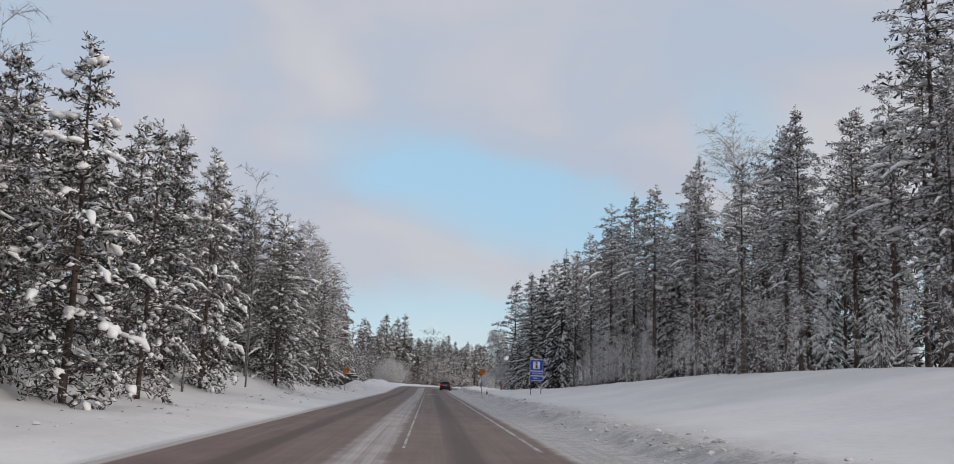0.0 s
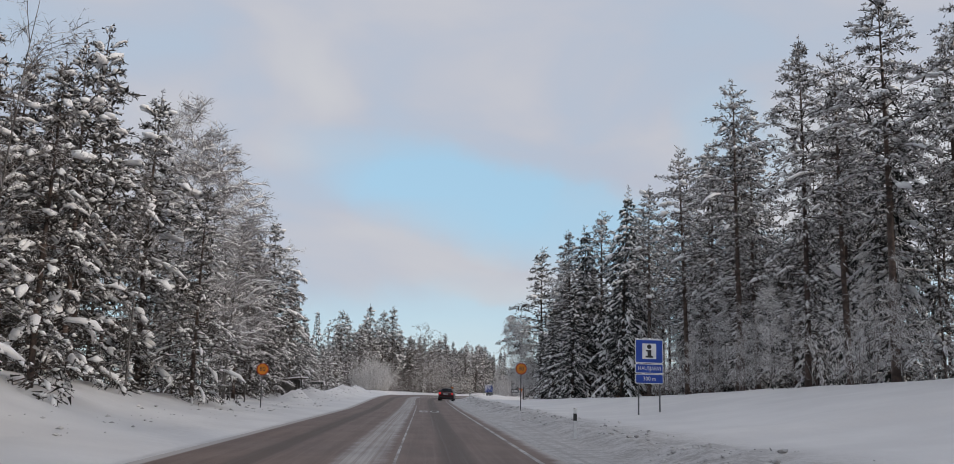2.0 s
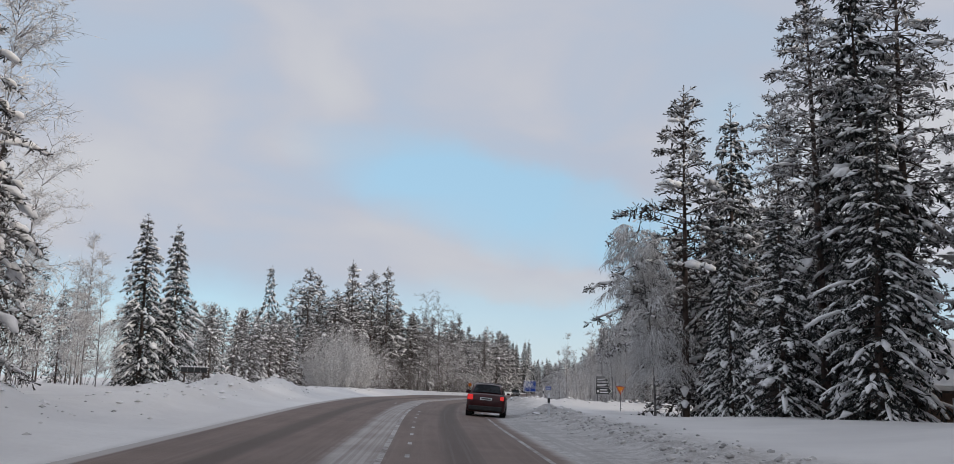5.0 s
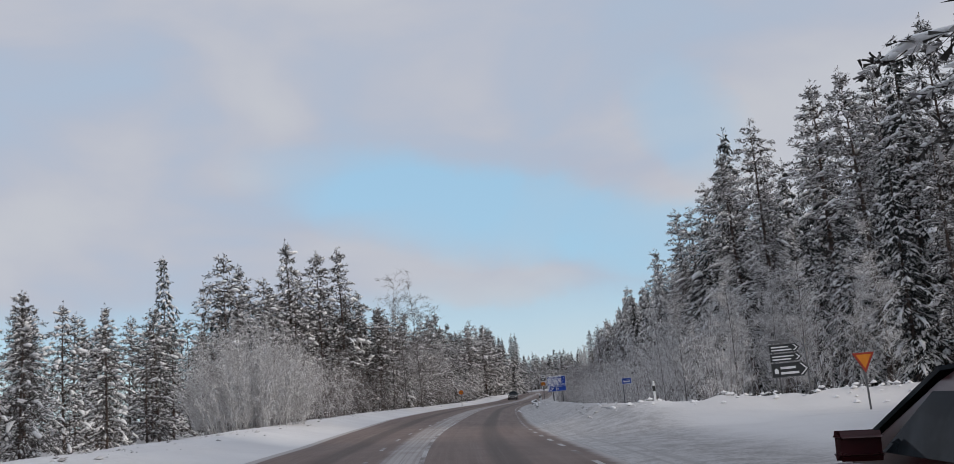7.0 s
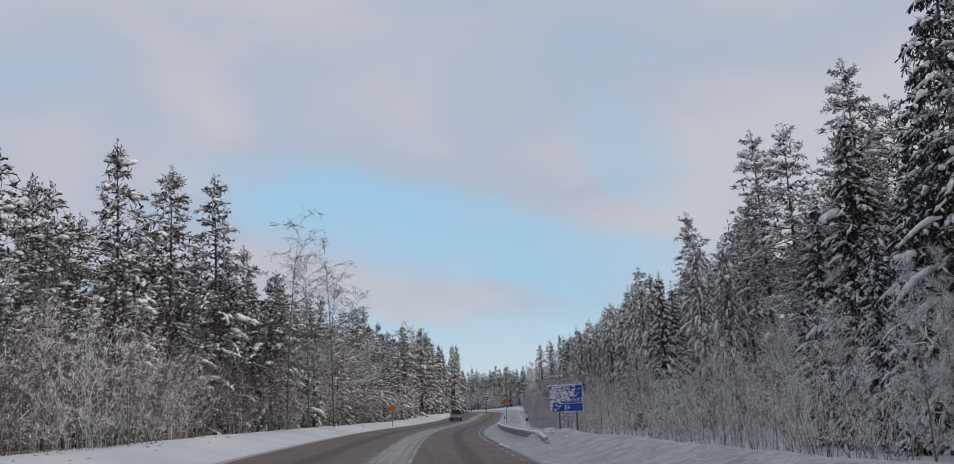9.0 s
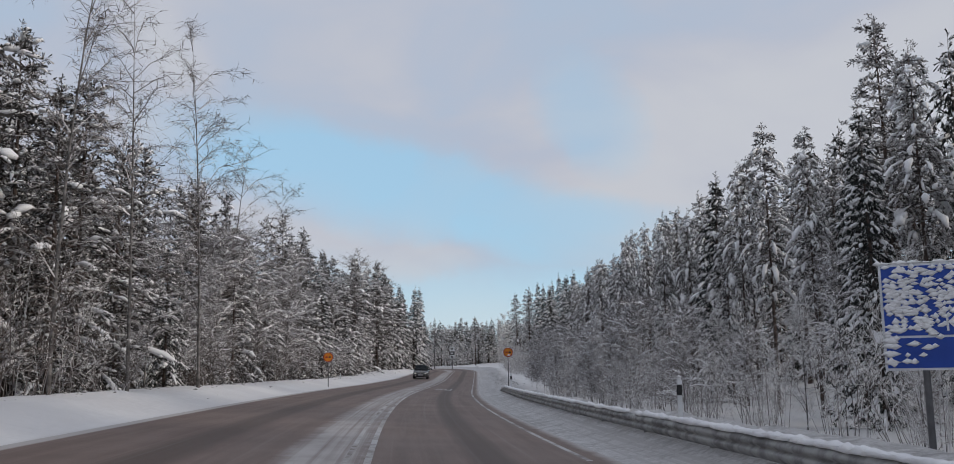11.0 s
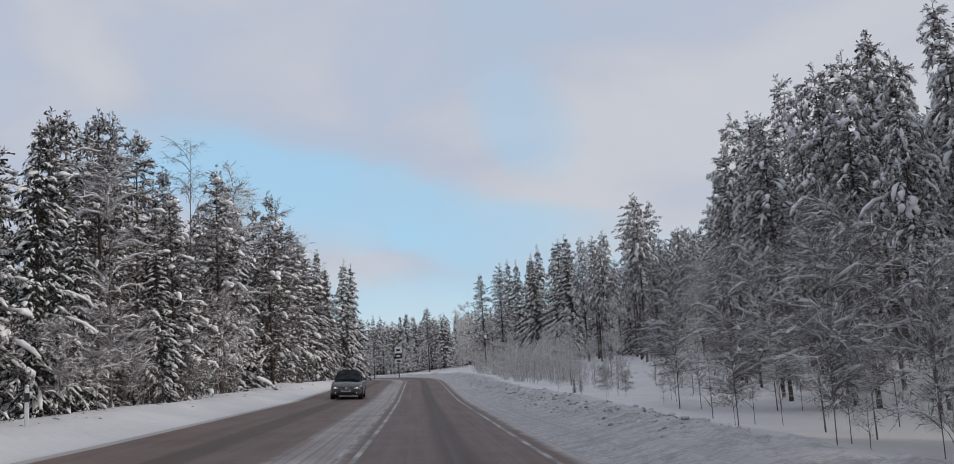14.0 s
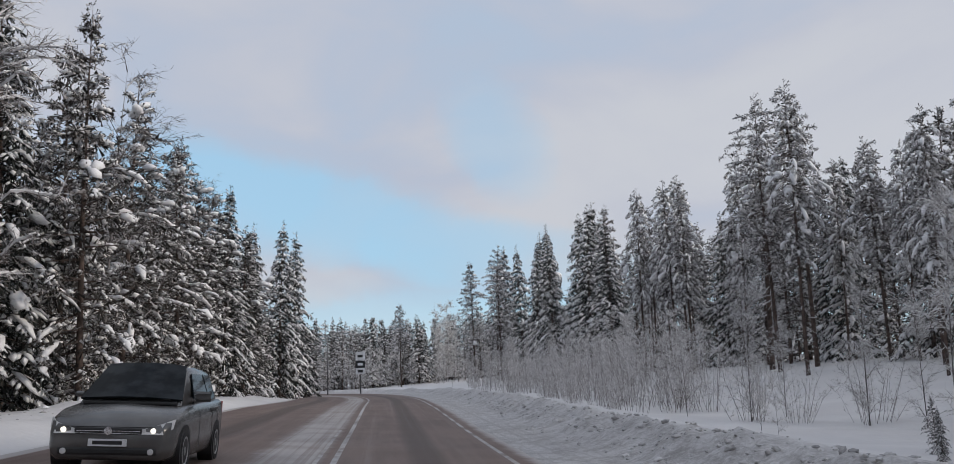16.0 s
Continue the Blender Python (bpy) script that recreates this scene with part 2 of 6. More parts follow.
M["twig_bush"] = island_mix("twig_bush", (0.42, 0.41, 0.41), (0.76, 0.755, 0.76), 0.45)
M["steel"] = worn("steel", (0.36, 0.37, 0.38), 0.45, 0.8, 0.25, 5.0)
M["rail_steel"] = worn("rail_steel", (0.33, 0.325, 0.32), 0.65, 0.35, 0.4, 3.0)
M["grey_post"] = worn("grey_post", (0.17, 0.17, 0.175), 0.5, 0.5, 0.2, 5.0)
M["sign_blue"] = worn("sign_blue", (0.012, 0.06, 0.36), 0.45, 0, 0.12, 2.0)
M["sign_white"] = worn("sign_white", (0.72, 0.73, 0.75), 0.5, 0, 0.12, 3.0)
M["sign_black"] = worn("sign_black", (0.02, 0.02, 0.022), 0.5, 0, 0.2, 3.0)
M["sign_orange"] = worn("sign_orange", (0.66, 0.22, 0.012), 0.45, 0, 0.12, 3.0)
M["sign_red"] = worn("sign_red", (0.34, 0.03, 0.015), 0.45, 0, 0.15, 3.0)
M["sign_dark"] = worn("sign_dark", (0.022, 0.024, 0.026), 0.5, 0, 0.2, 3.0)
M["dark_wood"] = worn("dark_wood", (0.07, 0.05, 0.042), 0.75, 0, 0.4, 3.0, 40.0, 0.4)
M["shelter_wall"] = worn("shelter_wall", (0.075, 0.07, 0.065), 0.7, 0, 0.35, 3.0, 40.0, 0.4)
M["house_wall"] = worn("house_wall", (0.16, 0.10, 0.075), 0.8, 0, 0.3, 2.0, 30.0, 0.4)
M["house_light"] = worn("house_light", (0.45, 0.43, 0.40), 0.8, 0, 0.2, 2.0, 30.0, 0.3)
M["rubber"] = worn("rubber", (0.02, 0.02, 0.021), 0.85, 0, 0.3, 8.0)
M["rim_metal"] = worn("rim_metal", (0.4, 0.4, 0.41), 0.35, 0.9, 0.2, 8.0)
M["paint_red"] = worn("paint_red", (0.05, 0.008, 0.010), 0.3, 0.2, 0.25, 2.0, 90.0, 0.05)
M["paint_grey"] = worn("paint_grey", (0.15, 0.148, 0.147), 0.24, 0.5, 0.15, 2.0, 90.0, 0.05)
M["paint_black"] = worn("paint_black", (0.02, 0.02, 0.022), 0.3, 0.2, 0.25, 2.0, 90.0, 0.05)
M["plastic"] = worn("plastic", (0.018, 0.018, 0.019), 0.6, 0, 0.3, 6.0)
M["chrome"] = worn("chrome", (0.7, 0.7, 0.72), 0.15, 1.0, 0.1, 6.0)
m = M["car_glass"] = material("car_glass", (0.02, 0.024, 0.028), 0.03)
m.node_tree.nodes["Principled BSDF"].inputs["Specular IOR Level"].default_value = 0.3
m.node_tree.nodes["Principled BSDF"].inputs["IOR"].default_value = 1.16
paint(m, mix(m, ramp(m, noise_tex(m, 2.0), 0.4, 0.6), (0.012, 0.015, 0.018), (0.03, 0.035, 0.04)))


def lamp_material(name, colour, strength):
    m = material(name, colour, 0.2)
    b = m.node_tree.nodes["Principled BSDF"]
    b.inputs["Emission Color"].default_value = (*colour, 1)
    b.inputs["Emission Strength"].default_value = strength
    return m


M["tail_lamp"] = lamp_material("tail_lamp", (0.6, 0.03, 0.03), 0.7)
M["head_lamp"] = lamp_material("head_lamp", (0.95, 0.9, 0.78), 1.2)
M["clear_lens"] = material("clear_lens", (0.62, 0.62, 0.63), 0.08)


# ---- plan of the road: right edge line, width, height, cross fall ----
GY = np.arange(-300.0, 1600.0, 1.0)
SLOPE = np.interp(GY, [0, 140, 200, 240, 290, 375, 425, 480, 560], [0, 0, 0.10, 0.115, 0.2, 0.2, 0.0, -0.3, -0.3])
GX = np.cumsum(SLOPE)
GX = GX - np.interp(0, GY, GX) + 2.45


def edge_x(y):
    return float(np.interp(y, GY, GX))


def road_width(y):
    return float(np.interp(y, [178, 215], [7.2, 8.7]))


def road_centre_z(y):
    return float(np.interp(y, [-60, 0, 40, 80, 110, 150, 172, 200, 230, 260, 300, 330, 345, 362, 400, 450, 600],
                           [-0.2, -0.12, 0.02, 0.14, 0.22, 0.58, 0.66, 0.5, 0.42, 0.28, 0.1, 0.12, 0.35, 0.7, 1.05, 1.3, 1.4]))


def cross_fall(y):
    return float(np.interp(y, [110, 165, 340, 420], [0.0, -0.06, -0.06, 0.02]))


def road_z(d, y):
    return road_centre_z(y) + cross_fall(y) * (d + 2.4)


RIGHT_D = [0.5, 1.2, 2.0, 2.7, 3.3, 4.2, 7, 11, 15, 22, 40, 90]
RIGHT_Y = [-40, 60, 90, 120, 147, 160, 176.5, 180, 190, 216, 230, 285, 315, 340, 370, 430, 520]
RIGHT_Z = [
    [0, .02, .05, .3, .36, .4, .9, 1.8, 2.7, 3.0, 3.0, 3.0],
    [0, .02, .05, .3, .36, .4, .8, 1.7, 2.5, 2.8, 2.8, 2.8],
    [0, .02, .05, .28, .34, .35, .5, 1.2, 1.9, 2.2, 2.2, 2.2],
    [0, .02, .05, .28, .34, .35, .55, 1.0, 1.2, 1.3, 1.3, 1.3],
    [0, .02, .04, .2, .3, .3, .4, .5, .5, .5, .5, .5],
    [0, .01, .02, .03, .03, .03, .03, .03, .03, .1, .1, .1],
    [0, .01, .02, .03, .03, .03, .03, .03, .03, .1, .1, .1],
    [0, .06, .2, .4, .52, .52, .3, .12, .05, .1, .2, .3],
    [0, .1, .3, .52, .66, .62, .3, .1, .0, .1, .2, .3],
    [0, .1, .34, .52, .62, .5, -.1, -.6, -.8, -.6, .5, 1.0],
    [0, .06, .3, .46, .46, .25, -.5, -1.0, -1.0, -.6, .5, 1.0],
    [0, .14, .42, .42, .25, .0, -.6, -.8, -.6, .2, 1.2, 2.0],
    [0, .03, .1, .3, .5, .45, .0, -.1, .2, 1.3, 2.4, 3.0],
    [0, .02, .08, .3, .55, .45, .0, -.1, .1, 1.4, 2.6, 3.5],
    [0, .02, .08, .3, .55, .45, .1, .0, .3, 1.5, 2.6, 3.5],
    [0, .02, .08, .2, .35, .35, .4, .5, .6, 1.0, 2.0, 3.0],
    [0, .02, .08, .2, .3, .3, .3, .5, .6, 1.0, 2.0, 3.0]]
LEFT_U = [0.3, 0.8, 1.5, 2.5, 3.5, 5, 7, 9, 12, 18, 40]
LEFT_Y = [-40, 40, 65, 85, 102, 118, 145, 170, 260, 330, 400, 450]
LEFT_Z = [
    [0, .03, .08, .16, .2, .28, .45, .7, 1.0, 1.3, 1.5],
    [0, .03, .08, .16, .2, .3, .6, .9, 1.2, 1.5, 1.7],
    [0, .03, .1, .2, .35, .8, 1.6, 2.1, 2.4, 2.6, 2.8],
    [0, .03, .1, .2, .3, .5, 1.0, 1.4, 1.7, 1.9, 2.0],
    [0, .03, .08, .15, .2, .3, .4, .5, .6, .7, .8],
    [0, .02, .03, .05, .08, .25, .35, .4, .4, .4, .4],
    [0, .02, .03, .05, .1, .3, .4, .4, .4, .4, .4],
    [0, .03, .15, .4, .55, .55, .4, .3, .2, .2, .2],
    [0, .03, .18, .42, .52, .5, .4, .3, .2, .2, .2],
    [0, .03, .18, .42, .5, .45, .35, .3, .3, .3, .3],
    [0, .03, .15, .3, .35, .3, .3, .3, .3, .3, .3],
    [0, .03, .1, .2, .2, .2, .2, .2, .2, .2, .2]]


def table(rows, ys, xs, x, y):
    z = [np.interp(x, xs, row) for row in rows]
    return float(np.interp(y, ys, z))


# ploughed heaps: x, y, height, radius along x and y
HEAPS = [(-9.4, 116.5, 0.75, 1.0, 1.7), (-9.9, 119.5, 0.35, 0.9, 1.4), (-9.9, 131.5, 0.75, 1.2, 2.2), (-8.6, 143, 0.6, 1.6, 4.0),
         (-8.8, 152, 0.75, 1.5, 3.5), (-7.9, 160, 0.6, 1.3, 3.0), (5.6, 154, 0.35, 1.2, 2.5), (9.5, 189, 0.12, 2.2, 3.5), (13.5, 187, 0.12, 3.0, 2.5), (11.2, 181.0, 0.4, 2.2, 1.1), (14.6, 180.2, 0.5, 2.0, 1.1), (18.5, 180.0, 0.5, 2.6, 1.2), (8.4, 183.0, 0.25, 1.3, 1.4),
         (10.6, 228, 0.35, 1.2, 3.0), (-10.5, 92, 0.25, 1.5, 2.5), (17.5, 352, 0.2, 1.2, 5.0)]


def ground_z(x, y, fine=True):
    d = x - edge_x(y)
    w = road_width(y)
    if d > 0.5:
        z = road_z(0.5, y) + table(RIGHT_Z, RIGHT_Y, RIGHT_D, d, y)
        rough = min(1.0, max(0.0, (d - 1.5) / 1.5))
        ridge = math.exp(-((d - 3.1) / 0.8) ** 2) * (0.0 if 158 < y < 184 else 1.0)
    elif d < -w - 0.3:
        u = -w - d
        z = road_z(-w, y) + table(LEFT_Z, LEFT_Y, LEFT_U, u, y)
        rough = min(1.0, max(0.0, (u - 1.0) / 2.0))
        ridge = math.exp(-((u - 3.0) / 1.0) ** 2) * 0.5
    else:
        return road_z(d, y)
    if fine:
        z += rough * 0.10 * noise.noise((x * 0.35, y * 0.25, 1.3)) + 0.02 * rough * noise.noise((x * 2.1, y * 1.7, 4.1))
        coarse = 1.5 if y > 285 or 100 < y < 156 else 1.0
        z += ridge * coarse * (0.15 * noise.noise((x * 1.3, y * 0.9, 7.7)) + 0.07 * noise.noise((x * 2.8, y * 1.9, 2.2)) + 0.05 * abs(noise.noise((x * 4.1, y * 3.3, 5.2))))
    for hx, hy, hh, rx, ry in HEAPS:
        q = ((x - hx) / rx) ** 2 + ((y - hy) / ry) ** 2
        if q < 6:
            z += hh * math.exp(-q) * (1 + 0.5 * noise.noise((x * 1.5, y * 1.5, 9.0)) + 0.3 * noise.noise((x * 3.7, y * 3.7, 3.0)))
    return z


# ---- mesh helpers ----
class Geo:
    """Gathers vertices and faces of one mesh."""

    def __init__(self):
        self.v, self.f = [], []

    def add(self, verts, faces):
        n = len(self.v)
        self.v.extend(tuple(p) for p in verts)
        self.f.extend(tuple(i + n for i in q) for q in faces)

    def box(self, lo, hi, m=None):
        c = [Vector((x, y, z)) for x in (lo[0], hi[0]) for y in (lo[1], hi[1]) for z in (lo[2], hi[2])]
        if m is not None:
            c = [m @ p for p in c]
        self.add(c, [(0, 1, 3, 2), (4, 6, 7, 5), (0, 4, 5, 1), (2, 3, 7, 6), (0, 2, 6, 4), (1, 5, 7, 3)])

    def tube(self, points, radii, sides=6, cap=True):
        pts = [Vector(p) for p in points]
        rings = []
        for k, p in enumerate(pts):
            way = (pts[min(k + 1, len(pts) - 1)] - pts[max(k - 1, 0)])
            way = way.normalized() if way.length > 1e-6 else Vector((0, 0, 1))
            a = way.cross(Vector((0.31, 0.17, 0.93)))
            a = (a if a.length > 1e-3 else way.cross(Vector((1, 0, 0)))).normalized()
            b = way.cross(a)
            rings.append([p + (a * math.cos(t) + b * math.sin(t)) * radii[k] for t in (2 * math.pi * i / sides for i in range(sides))])
        faces = []
        for k in range(len(pts) - 1):
            for i in range(sides):
                j = (i + 1) % sides
                faces.append((k * sides + i, k * sides + j, (k + 1) * sides + j, (k + 1) * sides + i))
        if cap:
            faces.append(tuple(range(sides))[::-1])
            faces.append(tuple((len(pts) - 1) * sides + i for i in range(sides)))
        self.add([p for r in rings for p in r], faces)

    def spike(self, a, b, r):
        """A thin tapering twig with three sides."""
        a, b = Vector(a), Vector(b)
        way = (b - a)
        s = way.cross(Vector((0.3, 0.2, 0.9)))
        s = s.normalized() if s.length > 1e-6 else Vector((1, 0, 0))
        t = way.cross(s).normalized()
        self.add([a + s * r, a - s * 0.5 * r + t * 0.87 * r, a - s * 0.5 * r - t * 0.87 * r, b], [(0, 1, 3), (1, 2, 3), (2, 0, 3)])

    def needle(self, a, b, w, rng):
        a, b = Vector(a), Vector(b)
        way = b - a
        s = way.cross(Vector((rng.uniform(-1, 1), rng.uniform(-1, 1), rng.uniform(-1, 1))))
        s = s.normalized() * w if s.length > 1e-6 else Vector((w, 0, 0))
        self.add([a + s, b, a - s], [(0, 1, 2)])

    def leaf(self, a, b, w, rng):
        """A small spray of needles, mostly broader towards its end."""
        a, b = Vector(a), Vector(b)
        s = (b - a).cross(Vector((rng.uniform(-1, 1), rng.uniform(-1, 1), rng.uniform(-1, 1))))
        s = s.normalized() * w if s.length > 1e-6 else Vector((w, 0, 0))
        if rng.random() < 0.7:
            self.add([a, b + s, b - s * rng.uniform(0.4, 1.0)], [(0, 1, 2)])
        else:
            self.add([a + s, b, a - s], [(0, 1, 2)])

    def blob(self, c, size, rng, way=None, fine=False, rough=False, lump=False):
        """A lump of snow: an uneven rounded body with a flatter underside."""
        c = Vector(c)
        if way is None:
            way = Vector((1, 0, 0))
        a = way.normalized()
        b = Vector((0, 0, 1)).cross(a)
        b = b.normalized() if b.length > 1e-3 else Vector((0, 1, 0))
        n = a.cross(b)
        src, faces = FINE if fine else (NUGGET if rough else (LUMP if lump else PILLOW))
        out = []
        for p in src:
            k = rng.uniform(0.78, 1.2)
            z = p[2] * size[2] * (1.0 if p[2] > 0 else 0.6)
            out.append(c + a * p[0] * size[0] * k + b * p[1] * size[1] * k + n * z * k)
        self.add(out, faces)

    def mesh(self, name, smooth=False):
        me = bpy.data.meshes.new(name)
        me.from_pydata(self.v, [], self.f)
        if smooth:
            me.polygons.foreach_set("use_smooth", [True] * len(me.polygons))
        me.update()
        return me


def ico(level):
    bm = bmesh.new()
    bmesh.ops.create_icosphere(bm, subdivisions=level, radius=1)
    out = ([tuple(v.co) for v in bm.verts], [tuple(v.index for v in f.verts) for f in bm.faces])
    bm.free()
    return out


FINE = ico(2)
LUMP = ico(1)
NUGGET = ([(0, 0, 1), (1, 0.2, 0), (-0.1, 1, 0.1), (-1, -0.2, 0), (0.1, -1, 0.1), (0, 0, -1)], [(0, 1, 2), (0, 2, 3), (0, 3, 4), (0, 4, 1), (5, 2, 1), (5, 3, 2), (5, 4, 3), (5, 1, 4)])
PILLOW = ([(0, 0, 1)] + [(math.cos(a), math.sin(a), 0.15 * (-1) ** k) for k, a in enumerate(radians(60 * j) for j in range(6))] + [(0, 0, -1)],
          [(0, 1 + k, 1 + (k + 1) % 6) for k in range(6)] + [(7, 1 + (k + 1) % 6, 1 + k) for k in range(6)])


def put(name, geo, mat, parent=None, label="", smooth=False):
    """One mesh object from a Geo, a bmesh or a mesh, under a parent where one is given."""
    if isinstance(geo, Geo):
        me = geo.mesh(name, smooth)
    elif isinstance(geo, bmesh.types.BMesh):
        me = bpy.data.meshes.new(name)
        geo.to_mesh(me)
        geo.free()
        if smooth:
            me.polygons.foreach_set("use_smooth", [True] * len(me.polygons))
    else:
        me = geo
    if not me.materials:
        me.materials.append(mat)
    ob = new(name, me)
    if parent is not None:
        ob.parent = parent
    if label:
        tagged(ob, label)
    return ob


def empty(name, m, label, category, group="", kind=""):
    ob = new(name)
    ob.matrix_basis = m
    return tagged(ob, label, category, group, kind)


def rounded_box(lo, hi, r=0.01, seg=2):
    bm = bmesh.new()
    bmesh.ops.create_cube(bm, size=1)
    for v in bm.verts:
        v.co = Vector([lo[k] + (v.co[k] + 0.5) * (hi[k] - lo[k]) for k in range(3)])
    bmesh.ops.bevel(bm, geom=bm.edges[:], offset=r, segments=seg, affect="EDGES", profile=0.5)
    return bm


def plate(points, thick, y=0.0, r=0.0):
    """A flat plate in the xz plane, its face towards -y."""
    bm = bmesh.new()
    front = [bm.verts.new((x, y, z)) for x, z in points]
    f = bm.faces.new(front)
    ex = bmesh.ops.extrude_face_region(bm, geom=[f])
    for v in ex["geom"]:
        if isinstance(v, bmesh.types.BMVert):
            v.co.y += thick
    bmesh.ops.recalc_face_normals(bm, faces=bm.faces[:])
    return bm


def rect(x0, z0, x1, z1, r=0.0, n=4):
    if r <= 0:
        return [(x0, z0), (x1, z0), (x1, z1), (x0, z1)]
    out = []
    for cx, cz, a0 in ((x1 - r, z0 + r, -90), (x1 - r, z1 - r, 0), (x0 + r, z1 - r, 90), (x0 + r, z0 + r, 180)):
        for k in range(n + 1):
            a = radians(a0 + 90 * k / n)
            out.append((cx + r * math.cos(a), cz + r * math.sin(a)))
    return out


def disc(r, z, n=32):
    return [(r * math.cos(2 * math.pi * k / n), z + r * math.sin(2 * math.pi * k / n)) for k in range(n)]


def letters(text, size, thick, width=1.0):
    """Text as a mesh in the xz plane, centred, facing -y."""
    cu = bpy.data.curves.new("letters", "FONT")
    cu.body, cu.size, cu.extrude = text, size, thick
    cu.align_x, cu.align_y = "CENTER", "CENTER"
    cu.resolution_u = 4
    ob = bpy.data.objects.new("letters", cu)
    scene.collection.objects.link(ob)
    bpy.context.view_layer.update()
    me = bpy.data.meshes.new_from_object(ob.evaluated_get(bpy.context.evaluated_depsgraph_get()))
    bpy.data.objects.remove(ob)
    bpy.data.curves.remove(cu)
    me.transform(Matrix.Diagonal((width, 1, 1, 1)))
    me.transform(Matrix.Rotation(radians(90), 4, "X"))
    return me


def post(h, r=0.03, x=0.0, y=0.0, deep=0.5):
    g = Geo()
    g.tube([(x, y, -deep), (x, y, h - 0.02), (x, y, h)], [r, r, r * 0.7], 10)
    return g


# ---- ground, road and markings ----
def heading(y):
    return math.atan((edge_x(y + 1) - edge_x(y - 1)) / 2)


def sheet(name, ys, columns, mat, drop=None):
    """A sheet over the plan: columns(y) gives the offsets from the edge line with their plan coordinate."""
    verts, faces, plan = [], [], []
    for y in ys:
        row = columns(y)
        for d, u in row:
            x = edge_x(y) + d
            verts.append((x, y, drop(d, x, y)))
            plan.append((u, y))
    n = len(columns(ys[0]))
    for k in range(len(ys) - 1):
        for i in range(n - 1):
            a = k * n + i
            faces.append((a, a + 1, a + n + 1, a + n))
    me = bpy.data.meshes.new(name)
    me.from_pydata(verts, [], faces)
    me.polygons.foreach_set("use_smooth", [True] * len(faces))
    layer = me.uv_layers.new(name="plan")
    idx = np.zeros(len(me.loops), dtype=np.int32)
    me.loops.foreach_get("vertex_index", idx)
    layer.data.foreach_set("uv", np.array(plan, dtype=np.float32)[idx].ravel())
    me.materials.append(mat)
    me.update()
    return new(name, me)


OUT_L = [300, 150, 80, 50, 36, 28, 22, 18, 15, 12.5, 10.5, 9, 8, 7.2, 6.5, 5.9, 5.3, 4.8, 4.4, 4.0, 3.6, 3.3, 3.0, 2.7, 2.4, 2.1, 1.8, 1.5, 1.2, 0.9, 0.6, 0.31]
OUT_R = [0.51, 0.8, 1.1, 1.4, 1.7, 1.95, 2.15, 2.35, 2.55, 2.75, 2.95, 3.15, 3.35, 3.55, 3.8, 4.1, 4.5, 5, 5.6, 6.3, 7, 8, 9, 10, 11, 12.5, 14, 16, 18, 21, 25, 32, 45, 70, 120, 300]


def ground_columns(y):
    w = road_width(y)
    return [(-w - u, -20 - u) for u in OUT_L] + [(-w + 0.3, -15), (-w / 2, -5), (0.0, 0.0)] + [(d, d) for d in OUT_R]


def ground_height(d, x, y):
    if -road_width(y) - 0.305 < d < 0.505 and (d < 0.4 and d > -road_width(y) - 0.2):
        return road_z(d, y) - 0.1
    return ground_z(x, y)


steps = list(np.arange(-60, -4, 8.0)) + list(np.arange(-4, 100, 0.75)) + list(np.arange(100, 156, 0.45)) + list(np.arange(156, 286, 0.75)) + list(np.arange(286, 362, 0.45)) + list(np.arange(362, 400, 0.75)) + list(np.arange(400, 480, 3.0)) + [490, 510, 540, 580, 640, 720, 850, 1100, 1590]
ground = tagged(sheet("ground", [float(s) for s in steps], ground_columns, M["snow_ground"], ground_height),
                "deep white snow with ploughed gritty rims beside the road", "ground", kind="structure")


def road_columns(y):
    w = road_width(y)
    row = [(-w - 0.34, -20.0)]
    for k in range(15):
        d = -w + k * (w + 0.54) / 14
        u = d if d > -3.3 else -3.3 + (d + 3.3) * 5.4 / (w - 3.3)
        row.append((d, u))
    return row


road = tagged(sheet("road", [float(s) for s in list(np.arange(-60, 0, 6.0)) + list(np.arange(0, 480, 1.5)) + [490, 510, 540]], road_columns, M["asphalt"],
                    lambda d, x, y: road_z(d, y) + 0.004), "brown-grey salted asphalt road with a frozen snow strip between lanes", "road", kind="structure")


def marking(name, d0, y0, y1, width, label=""):
    g = Geo()
    n = max(1, int((y1 - y0) / 3))
    rows = []
    for k in range(n + 1):
        y = y0 + (y1 - y0) * k / n
        mid = float(np.interp(y, [122, 180, 275, 310], [0.0, -0.52, -0.52, -0.3])) + d0 if d0 < -1 else d0
        for d in (mid - width / 2, mid + width / 2):
            rows.append((edge_x(y) + d, y, road_z(d, y) + 0.009))
    g.add(rows, [(2 * k, 2 * k + 1, 2 * k + 3, 2 * k + 2) for k in range(n)])
    return put(name, g, M["marking"], road, label)


